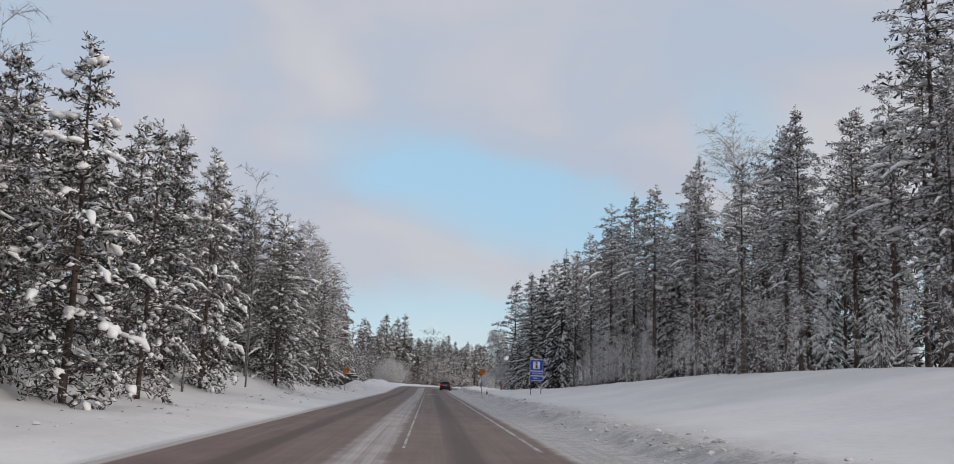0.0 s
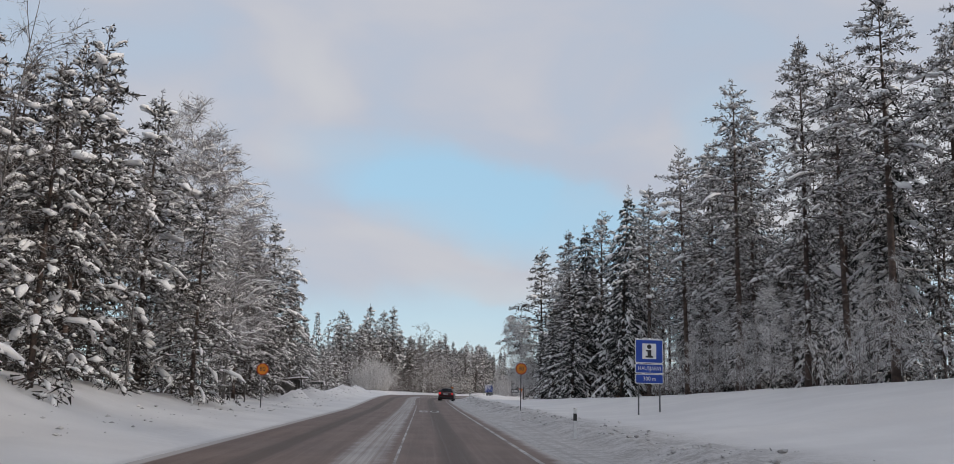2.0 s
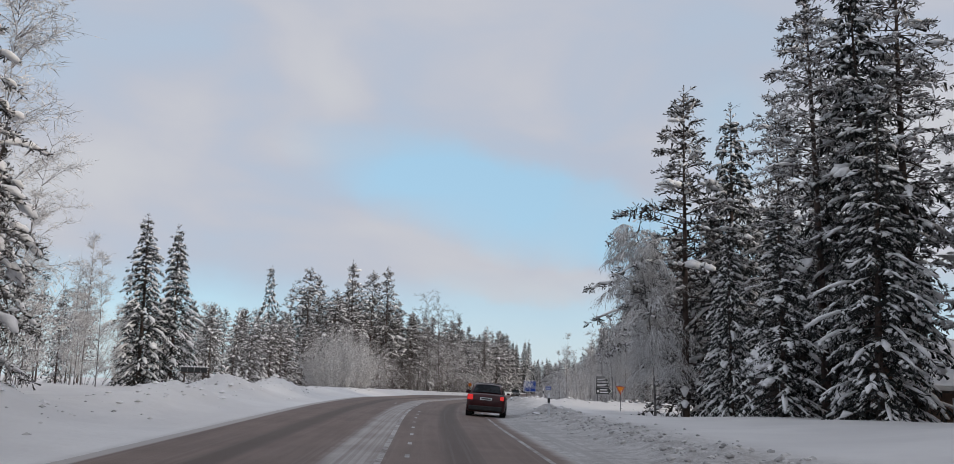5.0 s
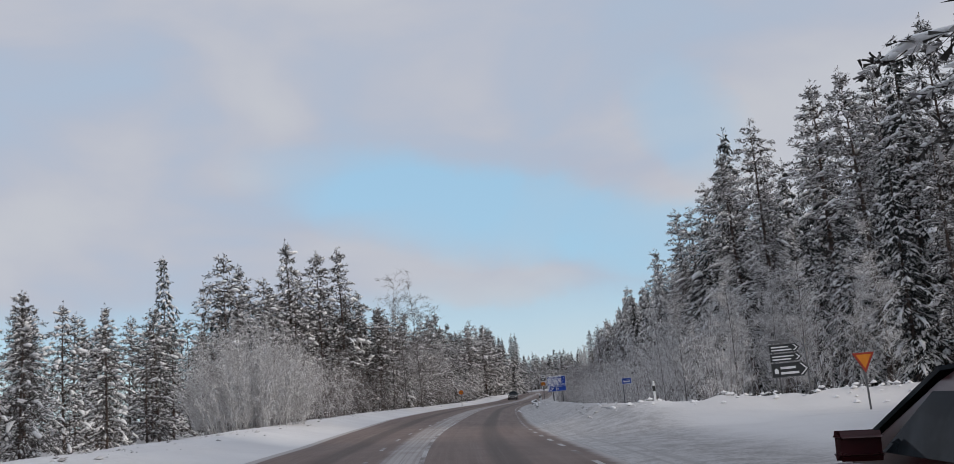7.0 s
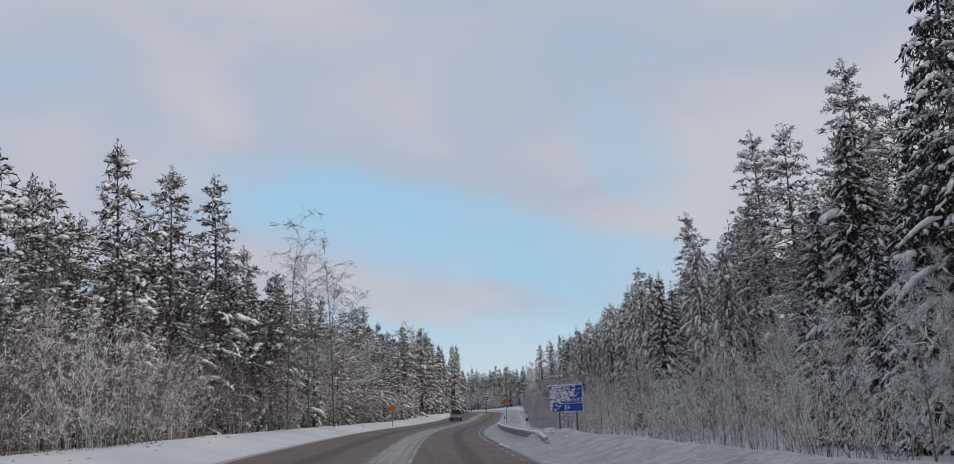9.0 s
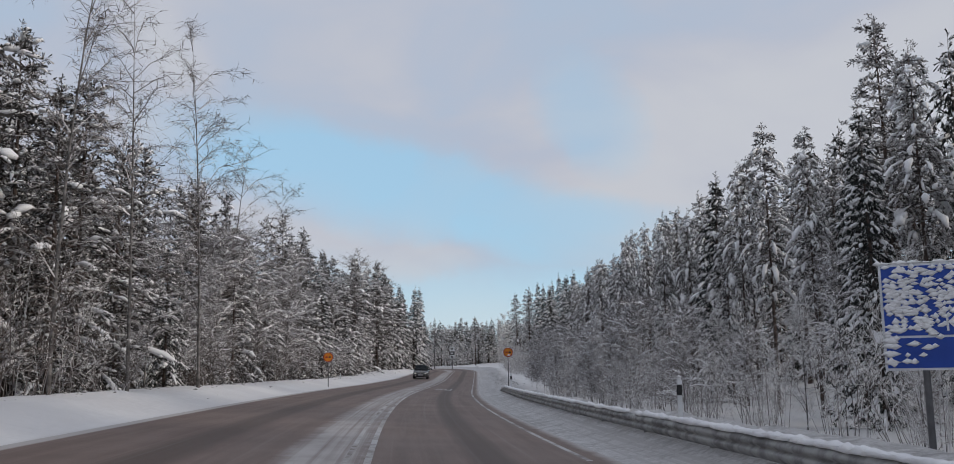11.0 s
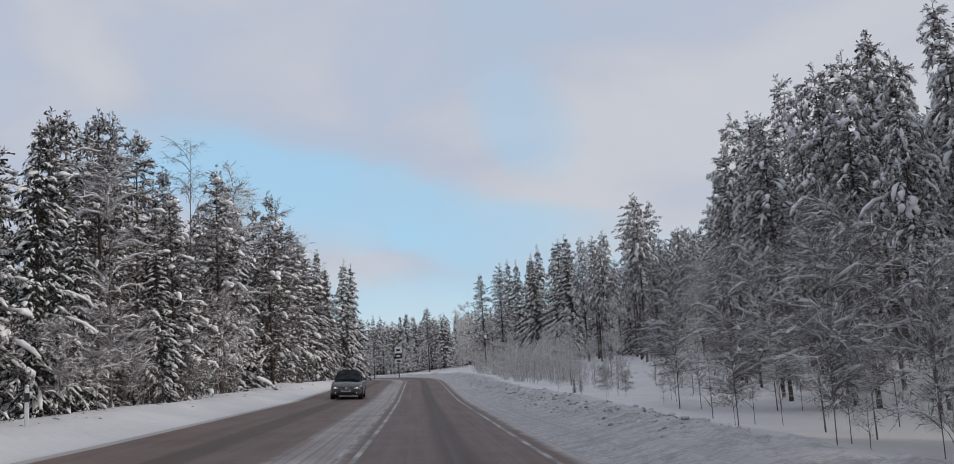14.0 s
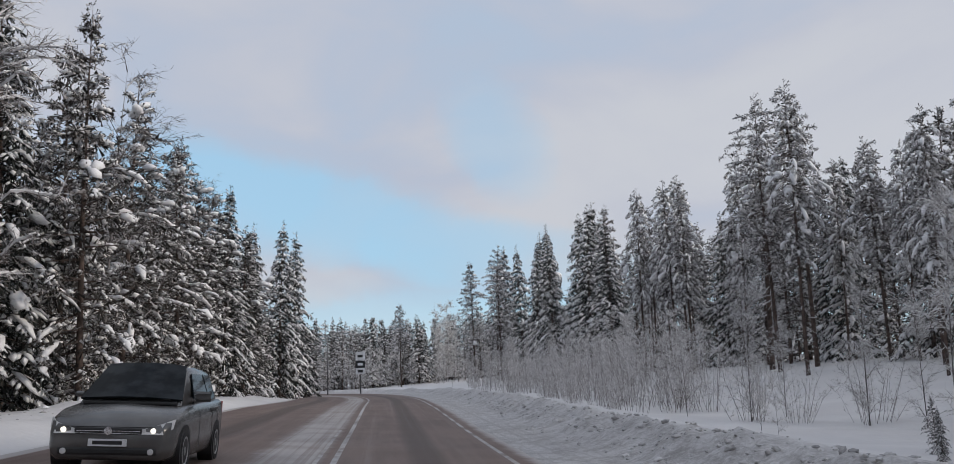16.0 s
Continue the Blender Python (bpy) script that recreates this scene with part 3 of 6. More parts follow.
marking("edge_line", 0.0, 20, 149, 0.11, "white painted edge line, half worn")
y = 150.0
while y < 236:
    marking("edge_dash", 0.0, y, y + 1.3, 0.13)
    y += 3.3
marking("edge_line", 0.0, 238, 470, 0.11, "white painted edge line, half worn")
marking("centre_line", -2.9, 20, 122, 0.06, "thin worn white centre line")
marking("centre_line", -3.08, 122, 470, 0.11, "white painted centre line, half worn")
marking("centre_line", -3.4, 236, 345, 0.08, "second white centre line, half worn")
y = 124.0
while y < 152:
    marking("centre_dash", -2.62, y, y + 0.7, 0.09)
    y += 3.4
y = 162.0
while y < 232:
    marking("centre_dash", -4.3, y, y + 1.6, 0.1)
    y += 6.0
for word_y, word_d in ((105.8, -2.0), (291.0, -2.1)):
    me = letters("80", 2.2, 0.0)
    me.transform(Matrix.Rotation(radians(-90), 4, "X"))
    me.transform(Matrix.Diagonal((0.62, 3.4, 1, 1)))
    for v in me.vertices:
        yy = word_y + v.co.y
        d = word_d + v.co.x
        v.co = Vector((edge_x(yy) + d, yy, road_z(d, yy) + 0.009))
    put("speed_numeral", me, M["marking"], road, "worn white numerals 80 painted on the asphalt")


# ---- trees: a few grown shapes of each kind, planted many times ----
def arc(start, way, length, droop, n=4):
    """Points along a limb that leaves start along way and bends down."""
    pts, p, w = [Vector(start)], Vector(start), Vector(way).normalized()
    for _ in range(n):
        p = p + w * (length / n)
        w = (w + Vector((0, 0, -droop / n))).normalized()
        pts.append(p.copy())
    return pts


def along_line(pts, t):
    """A point of a polyline at t from 0 to 1, and the way it runs there."""
    n = len(pts) - 1
    t = min(max(t, 0.0), 0.999) * n
    k = int(t)
    return pts[k].lerp(pts[k + 1], t - k), (pts[k + 1] - pts[k]).normalized()


def snow_ribbon(g, pts, t0, t1, r, rng, rings=4, lift=0.6):
    """A lumpy ridge of snow lying along a bough, closed at both ends."""
    sides = 5
    verts, faces = [], []
    for i in range(rings):
        t = t0 + (t1 - t0) * i / (rings - 1)
        p, way = along_line(pts, t)
        if t > 0.999:
            p = pts[-1] + way * (t - 0.999) * 1.5
        s = way.cross(Vector((0, 0, 1)))
        s = s.normalized() if s.length > 0.05 else Vector((1, 0, 0))
        u = s.cross(way)
        q = r * rng.uniform(0.6, 1.35) * (0.45 if i in (0, rings - 1) else 1.0)
        c = p + u * q * lift
        for j in range(sides):
            a = 6.2832 * j / sides + 0.3
            k = rng.uniform(0.8, 1.2)
            verts.append(c + s * math.cos(a) * q * 1.15 * k + u * math.sin(a) * q * (0.95 if math.sin(a) > 0 else 0.6) * k)
    for i in range(rings - 1):
        for j in range(sides):
            b = i * sides
            faces.append((b + j, b + (j + 1) % sides, b + sides + (j + 1) % sides, b + sides + j))
    faces.append(tuple(range(sides))[::-1])
    faces.append(tuple((rings - 1) * sides + j for j in range(sides)))
    g.add(verts, faces)


# shape of each kind of conifer: whorl step, boughs in a whorl, droop, snow thickness, share of laden boughs, share of pillows
CONIFER = {
    "spruce": (0.46, 5.4, 0.75, 0.085, 0.8, 0.03),
    "young": (0.58, 4.6, 0.9, 0.085, 0.60, 0.09),
    "laden": (0.60, 4.6, 1.1, 0.115, 0.75, 0.24),
    "tall": (0.60, 4.6, 0.9, 0.075, 0.55, 0.05),
    "heavy": (0.54, 4.8, 2.5, 0.11, 0.85, 0.08),
}


def conifer(rng, kind, height, radius, bare, detail):
    trunk, limbs, needles, snow = Geo(), Geo(), Geo(), Geo()
    lean = (rng.uniform(-0.025, 0.025), rng.uniform(-0.025, 0.025))
    base = (0.0088 * height + 0.02) * (0.68 if kind == "heavy" else 1.0)
    spruce = kind == "spruce"
    gap, crowd, droop, thick, share, pillows = CONIFER[kind]
    big = 1.0 if detail > 0.9 else (1.5 if detail > 0.3 else 2.0)
    sway = rng.uniform(0, 6)

    def axis(z):
        k = z / height
        return Vector((lean[0] * z + 0.12 * math.sin(3 * k + lean[0] * 50), lean[1] * z + 0.12 * math.sin(2.3 * k + 1), z))

    cuts = [0, 0.03, 0.25, 0.5, 0.75, 1.0] if detail > 0.3 else [0, 0.5, 1.0]
    trunk.tube([axis(height * c) - Vector((0, 0, 0.4 if c == 0 else 0)) for c in cuts], [base * (1.2 if c == 0 else (1 - c) ** 0.8 + 0.02) for c in cuts], 7 if detail > 0.5 else 4)
    if bare > 0.15:  # dead snowy stubs under the crown
        for _ in range(int(34 * detail) + 2):
            zz = rng.uniform(0.10, bare + 0.05) * height
            a = rng.uniform(0, 6.3)
            foot = axis(zz)
            tip = foot + Vector((math.cos(a), math.sin(a), rng.uniform(-0.6, 0.0))) * rng.uniform(0.4, 1.7)
            limbs.spike(foot, tip, 0.022)
            if rng.random() < 0.6:
                snow.spike(foot.lerp(tip, 0.2) + Vector((0, 0, 0.02)), tip, 0.035)

    def tuft(p, way, size):
        """A brush of needles at a shoot's end."""
        for _ in range(9 if detail > 0.9 else (6 if detail > 0.3 else 5)):
            w = (Vector((rng.gauss(0, 1), rng.gauss(0, 1), rng.gauss(0.15, 0.8))).normalized() + way * 0.7).normalized()
            o = p - way * rng.uniform(0.0, 0.9) * size
            needles.leaf(o, o + w * size * rng.uniform(0.45, 1.0), rng.uniform(0.018, 0.034) * (1.0 if detail > 0.9 else 1.6), rng)

    z = max(0.4, bare * height)
    while z < height * 0.965:
        k = (z - bare * height) / (height * (1 - bare))
        if spruce:
            reach = radius * (1 - k) ** 0.82 * (0.86 + 0.14 * math.sin(k * 17 + sway)) + 0.12
        elif kind in ("young", "laden"):
            reach = radius * (1 - k ** 1.7) * (0.8 + 0.2 * math.sin(k * 9 + sway)) + 0.25
        else:
            reach = radius * min(1.0, 0.55 + 1.5 * k) * (1 - k ** 2.3) ** 0.9 * (0.8 + 0.2 * math.sin(k * 10 + sway)) + 0.25
        count = max(3, int(crowd * (1.0 if detail > 0.3 else 0.75) + rng.random()))
        turn = rng.uniform(0, 6.3)
        for i in range(count):
            a = turn + 6.283 * i / count + rng.uniform(-0.5, 0.5)
            length = reach * rng.uniform(0.6, 1.18)
            if not spruce and rng.random() < 0.15:
                length *= 0.55
            out = Vector((math.cos(a), math.sin(a), 0))
            side = Vector((-math.sin(a), math.cos(a), 0))
            if spruce:
                rise = -0.35 + 0.45 * k + rng.uniform(-0.12, 0.1)
            elif kind == "heavy":
                rise = 0.1 + 0.5 * k + rng.uniform(-0.2, 0.2)
            else:
                rise = -0.1 + 0.75 * k + rng.uniform(-0.2, 0.25)
            if k > 0.9:
                rise = rng.uniform(0.5, 1.3)
            sag = droop * (1.0 if k < 0.88 else 0.35) * rng.uniform(0.7, 1.25)
            pts = arc(axis(z + rng.uniform(-0.25, 0.25)), out + Vector((0, 0, rise)), length, sag, 5)
            limbs.spike(pts[0], pts[3], 0.012 + 0.010 * length)
            # dark inner foliage close to the stem
            for _ in range(int((4 + 4.5 * length) * (1.0 if detail > 0.9 else 0.75))):
                p, way = along_line(pts, rng.uniform(0.08, 0.82))
                p = p + side * rng.uniform(-0.3, 0.3) * length * 0.6
                w = (way * rng.uniform(-0.5, 1) + side * rng.uniform(-1, 1) + Vector((0, 0, rng.uniform(-0.9, 0.5)))).normalized()
                needles.leaf(p, p + w * rng.uniform(0.25, 0.55) * min(1.0, 0.4 + 0.4 * length) * (1.0 if detail > 0.3 else 1.5), rng.uniform(0.035, 0.075) * (1.0 if detail > 0.3 else 1.7), rng)
            loaded = rng.random() < share and k < 0.95
            fat = thick * rng.uniform(0.65, 1.3) * min(1.15, 0.55 + 0.26 * length) * (1.0 if detail > 0.9 else 1.15)
            if loaded and detail > 0.3:
                first = rng.uniform(0.25, 0.5) if spruce or kind == "heavy" else rng.uniform(0.35, 0.6)
                if rng.random() < 0.45 and length > 1.2:
                    mid = rng.uniform(first + 0.15, 0.85)
                    snow_ribbon(snow, pts, first, mid - 0.05, fat * rng.uniform(0.6, 1.1), rng, 3)
                    snow_ribbon(snow, pts, mid + 0.04, rng.uniform(0.93, 1.05), fat, rng, 3)
                else:
                    snow_ribbon(snow, pts, first, rng.uniform(0.9, 1.06), fat, rng, 4 if detail > 0.9 else 3)
            elif loaded:
                p, way = along_line(pts, rng.uniform(0.5, 0.95))
                snow.blob(p + Vector((0, 0, fat * 0.5)), (fat * 3.2, fat * 2.0, fat * 1.3), rng, way, rough=True)
            # side shoots: a flat spray for spruce, brushes for pine
            shoots = max(1, int(length / (0.27 * big) + 0.5))
            for s in range(shoots):
                t = 0.22 + 0.78 * (s + rng.random()) / shoots
                p, way = along_line(pts, t)
                turn_to = rng.choice((-1, 1))
                span = (0.16 + 0.34 * length * (1.08 - t)) * rng.uniform(0.6, 1.15)
                fall = -0.55 if spruce else (-0.75 if kind == "heavy" else rng.uniform(-0.4, 0.35))
                w = (way * 0.75 + side * turn_to * rng.uniform(0.6, 1.0) + Vector((0, 0, fall))).normalized()
                q = p + w * span
                if spruce:
                    for _ in range(7 if detail > 0.9 else 5):
                        u = rng.uniform(0.0, 1.0)
                        o = p.lerp(q, u)
                        v = (w * rng.uniform(0.2, 1.0) + Vector((rng.uniform(-0.6, 0.6), rng.uniform(-0.6, 0.6), rng.uniform(-1.25, -0.1)))).normalized()
                        needles.leaf(o, o + v * rng.uniform(0.14, 0.34) * big, rng.uniform(0.024, 0.044) * big, rng)
                else:
                    limbs.needle(p, q, 0.011 * big, rng)
                    tuft(q, w, rng.uniform(0.2, 0.31) * big)
                    if rng.random() < (0.42 if detail > 0.9 else 0.2):
                        tuft(p.lerp(q, rng.uniform(0.35, 0.7)) + Vector((0, 0, 0.03)), w, rng.uniform(0.18, 0.28) * big)
                if rng.random() < (0.85 if spruce else 0.62) * (1.0 if loaded else 0.6):
                    cap = rng.uniform(0.6, 1.25) * min(1.2, 0.55 + span) * big
                    c = p.lerp(q, rng.uniform(0.45, 0.95)) + Vector((0, 0, 0.05 * cap))
                    long = (0.22 if spruce else (0.22 if kind == "heavy" else 0.15)) * cap
                    snow.blob(c, (long, 0.095 * cap, 0.075 * cap), rng, w, rough=detail < 0.9 or rng.random() < 0.6)
            if not spruce:
                tuft(pts[-1], (pts[-1] - pts[-2]).normalized(), rng.uniform(0.18, 0.28) * big)
            if rng.random() < pillows and 0.1 < k < 0.93 and detail > 0.3:
                p, way = along_line(pts, rng.uniform(0.6, 0.95))
                b = rng.uniform(0.15, 0.32) * min(1.1, 0.5 + 0.3 * length)
                for _ in range(4 if detail > 0.9 else 2):
                    c = p + way * rng.uniform(-1.1, 1.1) * b + side * rng.uniform(-0.9, 0.9) * b + Vector((0, 0, b * rng.uniform(0.0, 0.5)))
                    f = b * rng.uniform(0.5, 1.05)
                    snow.blob(c, (f * 1.35, f, f * 0.72), rng, way + side * rng.uniform(-0.7, 0.7), lump=True)
        z += gap * (1.0 if detail > 0.9 else (1.45 if detail > 0.3 else 1.9)) * rng.uniform(0.8, 1.2) * (1.08 - 0.42 * k)
    top = axis(height)
    limbs.spike(axis(height * 0.93), top + Vector((0, 0, 0.35)), 0.03)
    for j in range(7):
        a = rng.uniform(0, 6.3)
        p = axis(height * rng.uniform(0.955, 1.0))
        w = Vector((math.cos(a), math.sin(a), rng.uniform(0.5, 1.2))).normalized()
        q = p + w * rng.uniform(0.2, 0.45)
        limbs.needle(p, q, 0.012, rng)
        if spruce:
            for _ in range(4):
                needles.leaf(p.lerp(q, rng.random()), q + Vector((rng.uniform(-0.1, 0.1), rng.uniform(-0.1, 0.1), rng.uniform(-0.15, 0.05))), 0.02 * big, rng)
        else:
            tuft(q, w, 0.2)
        if rng.random() < 0.5:
            snow.blob(q - w * 0.08 + Vector((0, 0, 0.03)), (0.12, 0.07, 0.06), rng, w, rough=True)
    tuft(top + Vector((0, 0, 0.25)), Vector((0, 0, 1)), 0.2)
    mat = M["needle_spruce"] if spruce else (M["needle_frosted"] if kind in ("tall", "heavy") else M["needle_pine"])
    return [("trunk", trunk, M["bark_pine"], True), ("branch_work", limbs, M["bark_pine"], False), ("foliage", needles, mat, False), ("snow_load", snow, M["snow"], True)]


def birch(rng, height, radius, weep, detail, twig, stout=1.0, snowy=False, cone=False):
    """A leafless tree: limbs that climb from the stem and branch twice into fine twigs."""
    trunk, limbs, twigs, snow = Geo(), Geo(), Geo(), Geo()
    bend = (rng.uniform(-0.06, 0.06), rng.uniform(-0.06, 0.06))

    def axis(z):
        return Vector((bend[0] * z * z / height * 1.5, bend[1] * z * z / height * 1.5, z))

    cuts = [0, 0.04, 0.25, 0.5, 0.75, 1.0]
    trunk.tube([axis(height * c) - Vector((0, 0, 0.4 if c == 0 else 0)) for c in cuts], [(0.0044 * height + 0.008) * stout * (1.2 if c == 0 else 1 - 0.95 * c) for c in cuts], 6)
    fine = 0.0075 if twig == "twig_dark" else 0.0095
    for i in range(int(30 * detail + height * 1.1)):
        k = rng.uniform(0.04 if cone else 0.18, 0.99)
        a = rng.uniform(0, 6.3)
        shape = (1.08 - k) if cone else (1 - 0.8 * abs(k - 0.42) ** 1.1)
        length = radius * shape * rng.uniform(0.55, 1.15)
        climb = rng.uniform(0.9, 1.7) if not snowy else rng.uniform(0.4, 1.2)
        way = Vector((math.cos(a), math.sin(a), climb))
        pts = arc(axis(height * k), way, length, (0.35 if cone else 0.6) + 1.5 * weep + rng.uniform(0, 0.5), 5)
        for q in range(1, 6):
            pts[q] = pts[q] + Vector((rng.uniform(-1, 1), rng.uniform(-1, 1), rng.uniform(-0.8, 0.8))) * length * 0.05
        limbs.tube([pts[0], pts[2], pts[3], pts[5]], [0.018, 0.011, 0.008, 0.003], 3, False)
        if snowy:  # snow lying along the arched limbs
            lift = Vector((0, 0, 0.02))
            snow.tube([pts[1] + lift, pts[2] + lift, pts[3] + lift, pts[4] + lift, pts[5]], [0.014, rng.uniform(0.024, 0.048), rng.uniform(0.026, 0.054), rng.uniform(0.02, 0.042), 0.007], 4, False)
            for _ in range(3):
                p, run = along_line(pts, rng.uniform(0.3, 1.0))
                snow.blob(p + lift, (rng.uniform(0.08, 0.2), 0.055, 0.05), rng, run, rough=True)
        for _ in range(int(15 * detail) + 6):
            p, run = along_line(pts, rng.uniform(0.1, 1.0))
            w = run * 0.8 + Vector((rng.uniform(-1, 1), rng.uniform(-1, 1), rng.uniform(-0.5, 0.8) - 1.7 * weep))
            q = p + w.normalized() * rng.uniform(0.25, 0.7) * (1 + weep)
            twigs.spike(p, q, fine)
            if snowy and rng.random() < 0.4:
                snow.spike(p + Vector((0, 0, 0.012)), q, rng.uniform(0.014, 0.03))
            for _ in range(5):
                o = p.lerp(q, rng.uniform(0.15, 1.0))
                w2 = (w.normalized() * 0.6 + Vector((rng.uniform(-1, 1), rng.uniform(-1, 1), rng.uniform(-0.6, 0.8) - 1.9 * weep))).normalized()
                twigs.needle(o, o + w2 * rng.uniform(0.15, 0.42), fine, rng)
    return [("trunk", trunk, M["bark_birch"], True), ("branch_work", limbs, M["twig_mid"], False), ("twig_work", twigs, M[twig], False)] + ([("snow_load", snow, M["snow"], False)] if snowy else [])


def bush(rng, height, radius, stems, detail, twig, upright=0.5, spread=0.4):
    limbs, twigs = Geo(), Geo()
    for _ in range(stems):
        a, r = rng.uniform(0, 6.3), radius * math.sqrt(rng.random())
        foot = Vector((spread * r * math.cos(a), spread * r * math.sin(a), -0.25))
        dome = height * math.sqrt(max(0.1, 1 - (r / radius) ** 2 * 0.85)) * rng.uniform(0.55, 1.08)
        tip = Vector((r * math.cos(a) * 1.15, r * math.sin(a) * 1.15, dome))
        mid = foot.lerp(tip, 0.5) + Vector((rng.uniform(-0.35, 0.35), rng.uniform(-0.35, 0.35), 0.10 * height * upright))
        tip += Vector((rng.uniform(-0.4, 0.4), rng.uniform(-0.4, 0.4), 0))
        limbs.tube([foot, mid, tip], [0.012, 0.008, 0.003], 3, False)
        for _ in range(int(18 * detail) + 4):
            t = rng.uniform(0.12, 1.0)
            p = foot.lerp(mid, t * 2) if t < 0.5 else mid.lerp(tip, t * 2 - 1)
            w = Vector((rng.uniform(-1, 1), rng.uniform(-1, 1), rng.uniform(-0.1, 1.5)))
            q = p + w.normalized() * rng.uniform(0.2, 0.6)
            twigs.spike(p, q, 0.010)
            for _ in range(4):
                o = p.lerp(q, rng.uniform(0.2, 1.0))
                w2 = (w + Vector((rng.uniform(-1, 1), rng.uniform(-1, 1), rng.uniform(-0.8, 0.9))) * 1.1).normalized()
                twigs.needle(o, o + w2 * rng.uniform(0.1, 0.32), 0.011, rng)
    return [("branch_work", limbs, M["twig_mid"] if twig != "twig_bush" else M[twig], False), ("twig_work", twigs, M[twig], False)]


def grown(parts):
    out = []
    for name, geo, mat, smooth in parts:
        me = geo.mesh(name, smooth)
        me.materials.append(mat)
        out.append((name, me))
    return out


R = random.Random
KINDS = {
    "pine_young": [grown(conifer(R(10 + k), "young", 12.5, 3.5, 0.04, 1.0)) for k in range(4)],
    "pine_laden": [grown(conifer(R(15 + k), "laden", 12.5, 3.7, 0.04, 1.0)) for k in range(2)],
    "pine_tall": [grown(conifer(R(20 + k), "tall", 18.0, 3.3, 0.42, 1.0)) for k in range(3)],
    "pine_full": [grown(conifer(R(25 + k), "tall", 18.0, 3.5, 0.2, 1.0)) for k in range(3)],
    "pine_heavy": [grown(conifer(R(27 + k), "heavy", 18.0, 2.7, 0.40, 1.0)) for k in range(3)],
    "spruce": [grown(conifer(R(30 + k), "spruce", 15.0, 3.4, 0.03, 1.0)) for k in range(3)],
    "pine_young_back": [grown(conifer(R(40 + k), "young", 12.5, 3.9, 0.08, 0.45)) for k in range(3)],
    "pine_tall_back": [grown(conifer(R(50 + k), "tall", 18.0, 3.8, 0.34, 0.45)) for k in range(3)],
    "spruce_back": [grown(conifer(R(60 + k), "spruce", 15.0, 3.7, 0.05, 0.4)) for k in range(3)],
    "pine_far": [grown(conifer(R(65 + k), "tall", 16.0, 4.0, 0.14, 0.15)) for k in range(3)],
    "spruce_far": [grown(conifer(R(68 + k), "spruce", 16.0, 3.6, 0.05, 0.1)) for k in range(2)],
    "birch": [grown(birch(R(70 + k), 12.0, 2.8, 0.15, 0.6, "twig_dark")) for k in range(3)],
    "birch_frosted": [grown(birch(R(80 + k), 9.0, 2.1, 0.02, 0.75, "twig_rime", 0.8, False, True)) for k in range(3)],
    "birch_weeping": [grown(birch(R(90), 11.5, 2.6, 1.0, 2.0, "twig_bush"))],
    "birch_snowy": [grown(birch(R(85 + k), 11.0, 2.5, 0.06, 1.0, "twig_mid", 1.0, True)) for k in range(3)],
    "bush_snowy": [grown(birch(R(140 + k), 5.0, 1.7, 0.05, 1.1, "twig_mid", 0.6, True)) for k in range(3)],
    "birch_rime": [grown(birch(R(88 + k), 12.0, 3.3, 0.12, 1.1, "twig_frost")) for k in range(2)],
    "sapling": [grown(birch(R(95 + k), 6.0, 1.3, 0.05, 0.5, "twig_frost", 0.55, False, True)) for k in range(3)],
    "bush_white": [grown(bush(R(100), 5.6, 3.1, 280, 1.2, "twig_bush", 0.3, 0.8))],
    "bush_frosted": [grown(bush(R(110 + k), 5.0, 2.3, 20, 0.6, "twig_frost", 1.0)) for k in range(3)],
    "bush_brown": [grown(bush(R(130 + k), 5.0, 2.3, 20, 0.7, "twig_dark", 1.0)) for k in range(2)],
    "bush_low": [grown(bush(R(120 + k), 2.2, 1.5, 12, 0.6, "twig_dark", 1.0)) for k in range(2)],
}
TAGS = {
    "pine_young": ("young pine tree loaded with clumps of snow", "pine tree", "snowy pines"),
    "pine_laden": ("pine tree bent under large pillows of snow", "pine tree", "snowy pines"),
    "pine_tall": ("tall pine with a bare trunk and snow-loaded crown", "pine tree", "tall pines"),
    "pine_full": ("tall drooping pine weighed down with snow", "pine tree", "tall pines"),
    "pine_heavy": ("tall pine hung with thick drooping snow", "pine tree", "tall pines"),
    "spruce": ("dark spruce with drooping snow-covered branches", "spruce tree", "spruces"),
    "birch": ("bare birch with frosted dark twigs", "birch tree", "birches"),
    "birch_frosted": ("small birch white with hoar frost", "birch tree", "birches"),
    "birch_weeping": ("weeping birch hung with long frosted twigs", "birch tree", "birches"),
    "birch_snowy": ("leafless birch with snow along its arched boughs", "birch tree", "birches"),
    "bush_snowy": ("leafless shrub with snow lying along its twigs", "bush", "snowy shrubs"),
    "birch_rime": ("spreading leafless birch white with hoar frost", "birch tree", "birches"),
    "sapling": ("thin leafless sapling white with hoar frost", "sapling", "saplings"),
    "bush_white": ("large round bush white with hoar frost", "bush", "frosted bushes"),
    "bush_frosted": ("upright leafless bush covered in hoar frost", "bush", "frosted bushes"),
    "bush_brown": ("tall leafless brown bush lightly frosted", "bush", "brown bushes"),
    "bush_low": ("low leafless brushwood dusted with snow", "bush", "brushwood"),
}
